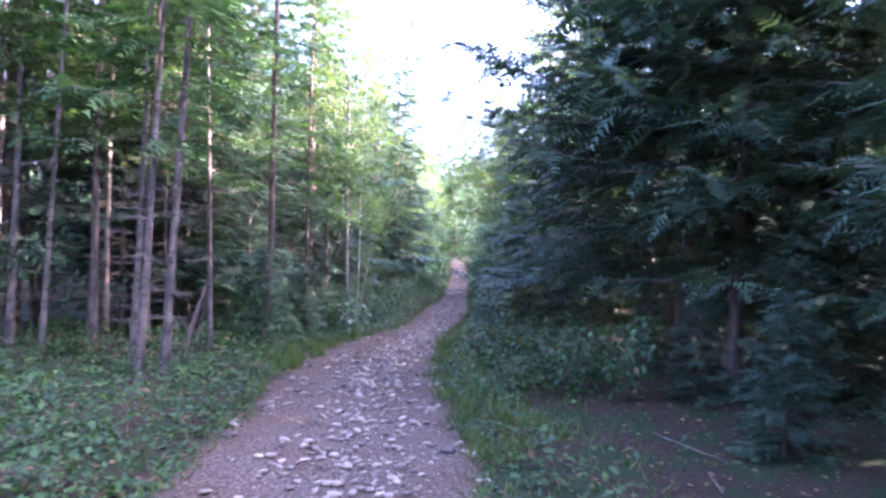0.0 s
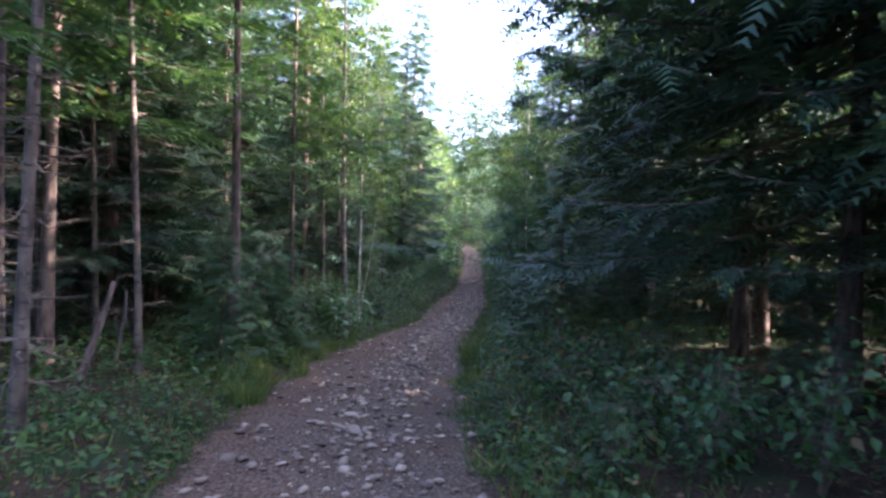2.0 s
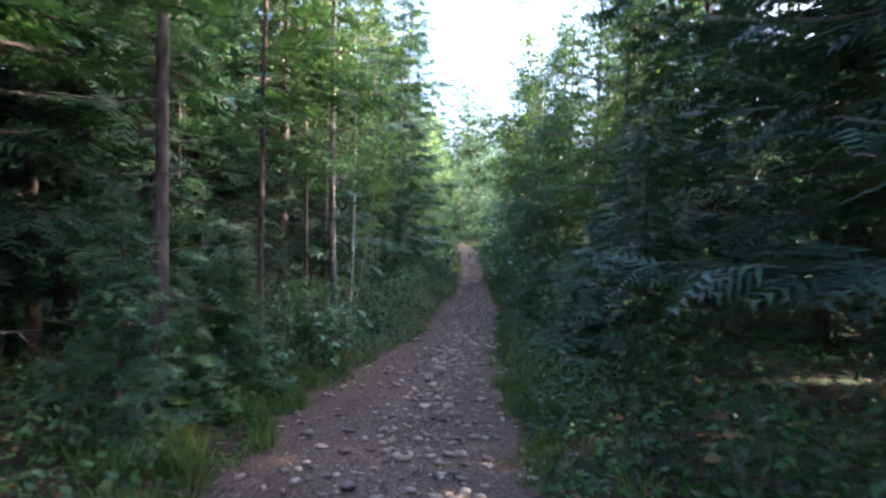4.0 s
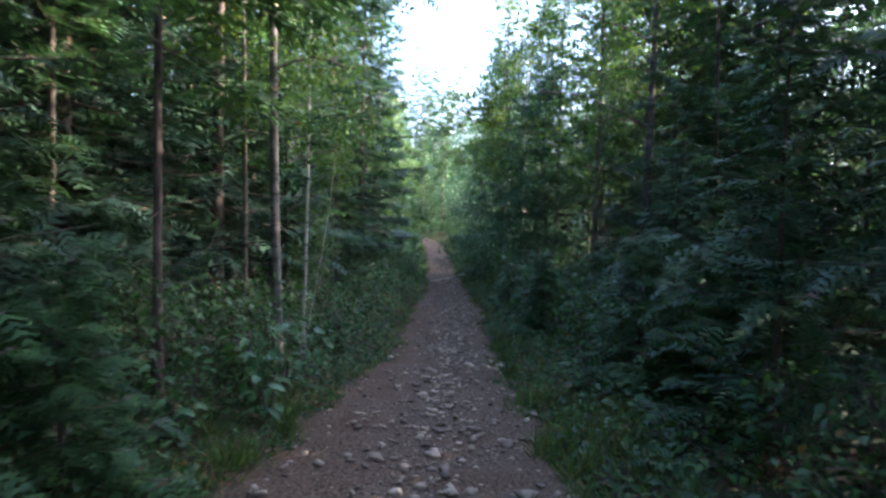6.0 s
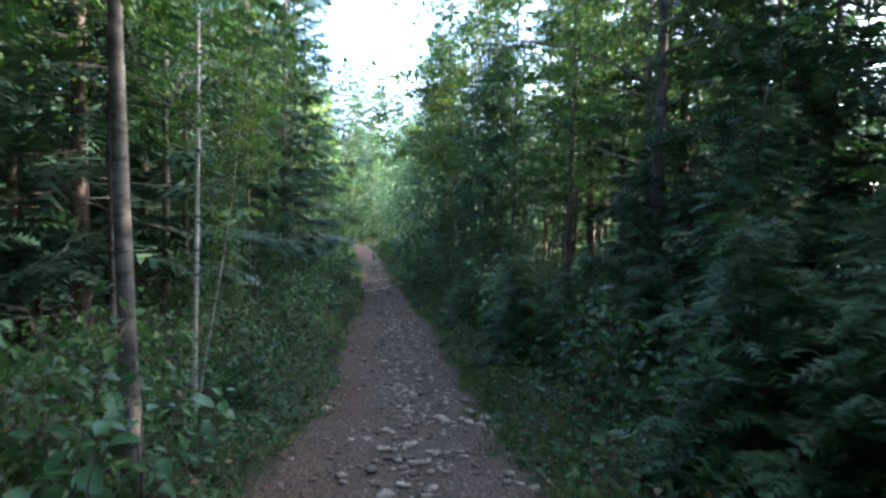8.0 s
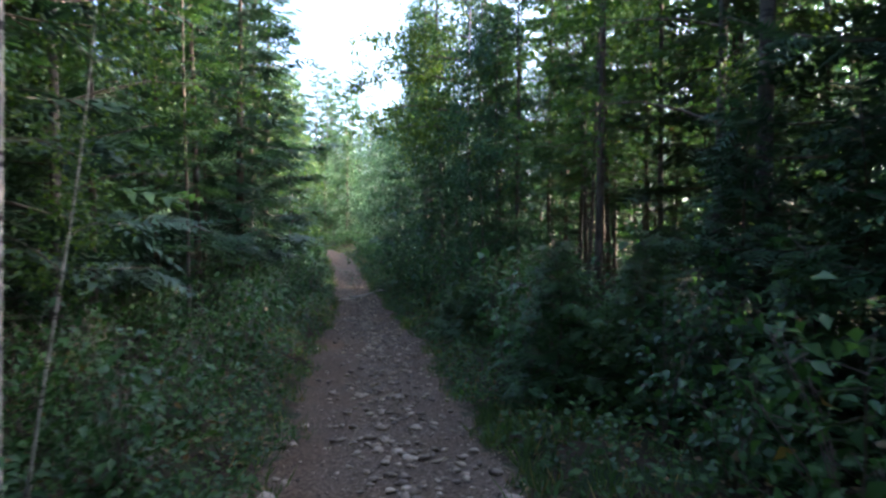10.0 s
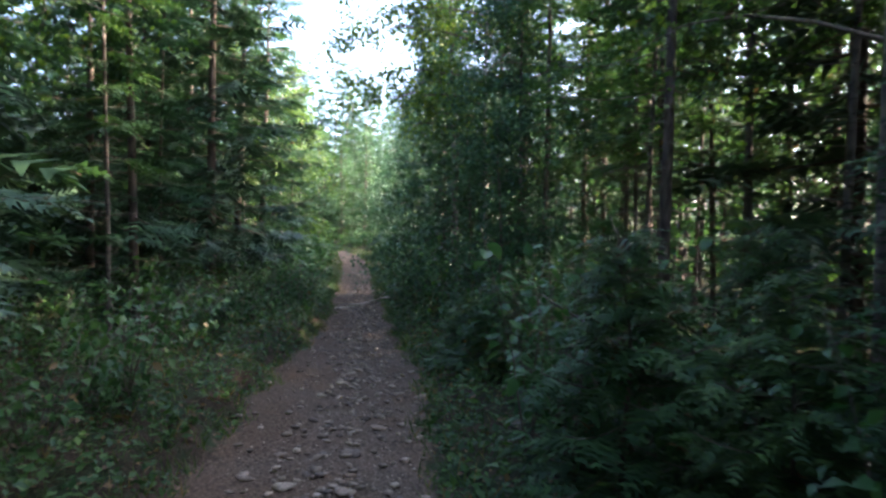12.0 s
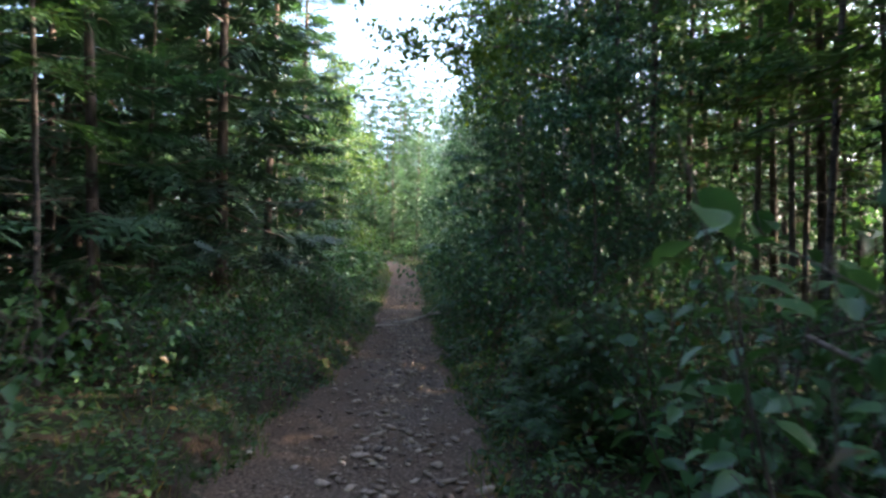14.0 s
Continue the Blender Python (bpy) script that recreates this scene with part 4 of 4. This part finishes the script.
def sapling(label, height, leaves, leaf, seed, bend=0.25):
    """A sapling with a few stems and large single leaves."""
    r = np.random.default_rng(seed)
    root = tagged(new("sapling"), label, "sapling", "broad-leaved saplings at the trail side")
    for _ in range(3):
        a, k = r.uniform(0, 6.28), r.uniform(0.3, 1.0) * bend
        H = height * r.uniform(0.7, 1.0)
        s = np.linspace(0, 1, 7)[:, None]
        line = np.array([math.cos(a), math.sin(a), 0]) * H * k * s ** 1.4 + UP * (H * s - 0.06) + r.normal(0, 0.012, (7, 3)) * s
        part("stem", [tube(line, 0.009 * (1 - 0.75 * s[:, 0]), 5)], M_TWIG, root)
        for j in range(leaves // 3):
            q = 0.22 + 0.78 * (j + r.uniform(0, 0.8)) / (leaves // 3)
            at = np.array([np.interp(q, s[:, 0], line[:, m]) for m in range(3)])
            b = j * 2.4 + r.uniform(-0.5, 0.5)
            ob = new("leaf", LEAF_MESHES[r.integers(3)])
            ob.matrix_basis = Matrix.Translation(at) @ Euler((r.normal(0, 0.35), r.normal(0.12, 0.3), b)).to_matrix().to_4x4() @ Matrix.Translation((0.05, 0, 0)) @ Matrix.Scale(leaf * r.uniform(0.65, 1.2), 4)
            ob.parent = root
    return root


sapling_a = sapling("tall sapling with large soft green leaves", 1.75, 42, 0.125, 85)
sapling_b = sapling("low sapling with broad dark green leaves", 1.05, 36, 0.12, 86, 0.45)
for k, x, y, s in ((sapling_a, 1.25, 22.6, 1.0), (sapling_b, 1.75, 22.1, 1.1), (sapling_b, 1.6, 23.2, 1.0), (sapling_a, 2.1, 23.4, 0.9), (sapling_b, 2.2, 21.6, 1.1), (sapling_b, 1.75, 24.3, 1.0), (sapling_a, 2.0, 25.3, 0.9), (sapling_a, 1.9, 24.0, 1.05), (sapling_a, 2.5, 24.6, 1.1), (sapling_a, 3.0, 24.1, 1.1), (sapling_a, 2.4, 25.8, 1.0), (sapling_a, 3.2, 25.3, 1.1), (sapling_b, 2.7, 23.2, 1.2), (sapling_b, 2.2, 24.9, 1.2),
                   (sapling_b, -2.05, 15.1, 1.0), (sapling_b, -2.25, 15.75, 1.05), (sapling_b, -2.1, 16.4, 0.95), (sapling_a, -2.6, 15.2, 0.7), (sapling_b, -2.6, 16.4, 1.0), (sapling_b, -2.5, 14.4, 0.8), (sapling_b, -2.05, 17.5, 0.8),
                   (sapling_b, 1.3, 7.3, 0.55), (sapling_b, 1.9, 7.9, 0.6), (sapling_b, 1.5, 12.2, 0.6), (sapling_b, 2.0, 12.8, 0.7), (sapling_b, 1.4, 17.0, 0.8), (sapling_b, 1.55, 16.2, 0.75), (sapling_a, 1.9, 18.4, 0.7)):
    plant(k, x, y, rng.uniform(0, 360), s)


def fallen_stick(name, label, a, b, r, mat, seed, twigs=3):
    """A bent bare stick from a to b, with broken side twigs."""
    g = np.random.default_rng(seed)
    a, b = np.array(a, float), np.array(b, float)
    s = np.linspace(0, 1, 9)[:, None]
    L = np.linalg.norm(b - a)
    line = a + (b - a) * s + np.cumsum(g.normal(0, 0.012 * L, (9, 3)), 0) * s * (1 - s) * 2
    root = tagged(new(name), label, "branch")
    part("shaft", [tube(line, r * (1 - 0.6 * s[:, 0]), 7)], mat, root, smooth=True)
    for _ in range(twigs):
        p = line[g.integers(3, 8)]
        e = p + unit((b - a) / L + g.normal(0, 0.6, 3)) * L * g.uniform(0.1, 0.25)
        part("twig", [tube([p, (p + e) / 2 + g.normal(0, 0.01, 3), e], [r * 0.35, r * 0.25, r * 0.1], 5)], mat, root)
    return root


def on_land(x, y, up):
    return (x, y, float(land(x, y)) + up)


fallen_stick("fallen_branch", "bleached fallen branch lying across the trail edge", on_land(0.55, 36.0, 0.03), on_land(1.65, 37.3, 0.14), 0.038, M_PALE_WOOD, 301)
fallen_stick("fallen_branch", "pale peeled branch half buried in the trail", on_land(0.2, 35.65, 0.015), on_land(0.75, 36.0, 0.02), 0.025, M_PALE_WOOD, 302, 1)
fallen_stick("fallen_branch", "thin dead branch lying in the grass", on_land(0.0, 9.9, 0.05), on_land(0.3, 9.3, 0.06), 0.012, M_TWIG, 303)
fallen_stick("dead_branch", "long bare grey branch hanging in the undergrowth", (1.44, 23.0, -0.26), (1.75, 22.0, -0.55), 0.009, M_GREY_BARK, 304)
fallen_stick("dead_branch", "leaning brown dead branch among the shrubs", on_land(1.85, 22.0, 0.0), (1.55, 22.7, -0.55), 0.018, M_TWIG, 305)
fallen_stick("broken_stem", "short broken leaning stem with peeling bark", on_land(-3.35, 8.9, -0.1), (-3.08, 9.1, 0.62), 0.045, M_SPRUCE_BARK, 306, 2)
fallen_stick("broken_stem", "thin leaning dead stem beside the slim spruces", on_land(-3.55, 10.0, -0.1), (-3.35, 9.9, 0.45), 0.025, M_GREY_BARK, 307, 2)
# Pale wood stands in for the light on this trunk's foot.
fallen_stick("broken_stem", "pale leaning stick, stands for the white-lit foot of a dark spruce", on_land(3.72, 8.75, -0.05), on_land(3.6, 8.9, 0.5), 0.022, M_PALE_WOOD, 308, 1)


def stump():
    """A low rotten stump with flared roots and a hollow, broken top."""
    g = np.random.default_rng(309)
    root = tagged(new("tree_stump"), "dark rotten tree stump under the spruces", "stump")
    ang = np.linspace(0, 2 * np.pi, 18, endpoint=False)
    rows = []
    for z, r in ((-0.08, 0.34), (0.04, 0.26), (0.14, 0.2), (0.28, 0.18), (0.4, 0.17), (0.36, 0.11), (0.22, 0.06)):
        rr = r * (1 + 0.14 * np.sin(ang * 5 + 1) * (z < 0.2) + g.normal(0, 0.05, 18))
        rows.append(np.stack([rr * np.cos(ang), rr * np.sin(ang), z + (g.normal(0, 0.05, 18) if z > 0.3 else 0 * ang)], 1))
    v = np.concatenate(rows)
    f = []
    for i in range(len(rows) - 1):
        for j in range(18):
            p, q = i * 18 + j, i * 18 + (j + 1) % 18
            f += [(p, q, q + 18), (p, q + 18, p + 18)]
    part("stump_body", [(v, np.array(f))], M_SPRUCE_BARK, root)
    root.matrix_basis = Matrix.Translation(on_land(4.4, 9.35, 0.0))


stump()
for k in range(26):
    y = rng.uniform(4, 26)
    x = float(trail_x(y)) + rng.choice([-1, 1]) * (float(trail_w(y)) / 2 + rng.uniform(0.05, 2.4))
    a = rng.uniform(0, 6.28)
    L = rng.uniform(0.3, 0.9)
    fallen_stick("fallen_twig", "small dry twig lying on the forest floor", on_land(x, y, 0.02), on_land(x + math.cos(a) * L, y + math.sin(a) * L, 0.05), 0.009, M_TWIG, 320 + k, 2)

# ---- stones of the trail ----


def stone_shape(seed, detail=1):
    r = np.random.default_rng(seed)
    bm = bmesh.new()
    bmesh.ops.create_icosphere(bm, subdivisions=detail, radius=1.0)
    v = np.array([q.co[:] for q in bm.verts])
    f = np.array([[q.index for q in k.verts] for k in bm.faces])
    bm.free()
    for _ in range(11):
        n = unit(r.normal(0, 1, 3))
        c = r.uniform(0.36, 0.8)
        k = v @ n
        v = v - np.outer(np.maximum(k - c, 0), n)
    return v * np.array([1.0, r.uniform(0.6, 0.95), r.uniform(0.28, 0.5)]), f


def trail_spots(r, n, y0, y1, power):
    """Stones lie thickest along the middle and the right of the trail, thinner on the smooth soil at its left."""
    y = y0 + (y1 - y0) * r.uniform(0, 1, n) ** power
    side = np.where(r.uniform(0, 1, n) < 0.7, r.normal(0.18, 0.36, n), r.uniform(-0.95, 1.0, n))
    x = trail_x(y) + trail_w(y) * 0.5 * np.clip(side, -1.02, 1.05)
    return x, y


def build_stones():
    r = np.random.default_rng(91)
    shapes = [mesh_of("stone", [stone_shape(100 + k, 2 if k < 3 else 1)], M_STONE) for k in range(8)]
    x, y = trail_spots(r, 285, 3.0, 27.0, 1.0)
    size = 0.042 + 0.065 * r.uniform(0, 1, 285) ** 2.2
    placed = list(zip(x, y, size)) + [(-0.95, 8.75, 0.13), (-0.27, 13.6, 0.12), (-0.62, 13.3, 0.1), (-0.83, 13.25, 0.09), (-0.04, 19.1, 0.13), (-0.8, 18.5, 0.08), (-0.75, 17.0, 0.09), (-1.75, 12.0, 0.1),
                                      (-1.1, 9.4, 0.1), (-0.2, 10.2, 0.09), (0.3, 19.4, 0.1), (-0.3, 22.8, 0.1), (-2.9, 5.4, 0.15)]
    for px, py, s in placed:
        ob = new("stone", shapes[r.integers(8)])
        ob.matrix_basis = Matrix.Translation((px, py, float(land(px, py)) + s * 0.2)) @ Euler((r.normal(0, 0.15), r.normal(0, 0.15), r.uniform(0, 6.28))).to_matrix().to_4x4() @ Matrix.Scale(s, 4)
        ob.parent = ground
    forms = [stone_shape(200 + k, 1) for k in range(6)]
    for name, label, n, low, more, y1, power in (("rubble", "loose angular grey stones strewn over the trail", 5600, 0.013, 0.056, 48, 1.15), ("gravel", "fine grey and brown gravel on the trail", 3000, 0.008, 0.010, 30, 1.3)):
        x, y = trail_spots(r, n, 2.0, y1, power)
        z = land(x, y)
        pieces = []
        for i in range(n):
            v, f = forms[i % 6]
            s, a = low + more * r.uniform(0, 1) ** 2.2, r.uniform(0, 6.28)
            c, q = math.cos(a), math.sin(a)
            pieces.append((v @ np.array([[c, q, 0], [-q, c, 0], [0, 0, 1]]) * s + np.array([x[i], y[i], z[i] + s * 0.32]), f))
        tagged(new(name, mesh_of(name, pieces, M_STONE)), label, "gravel", kind="stuff")


build_stones()
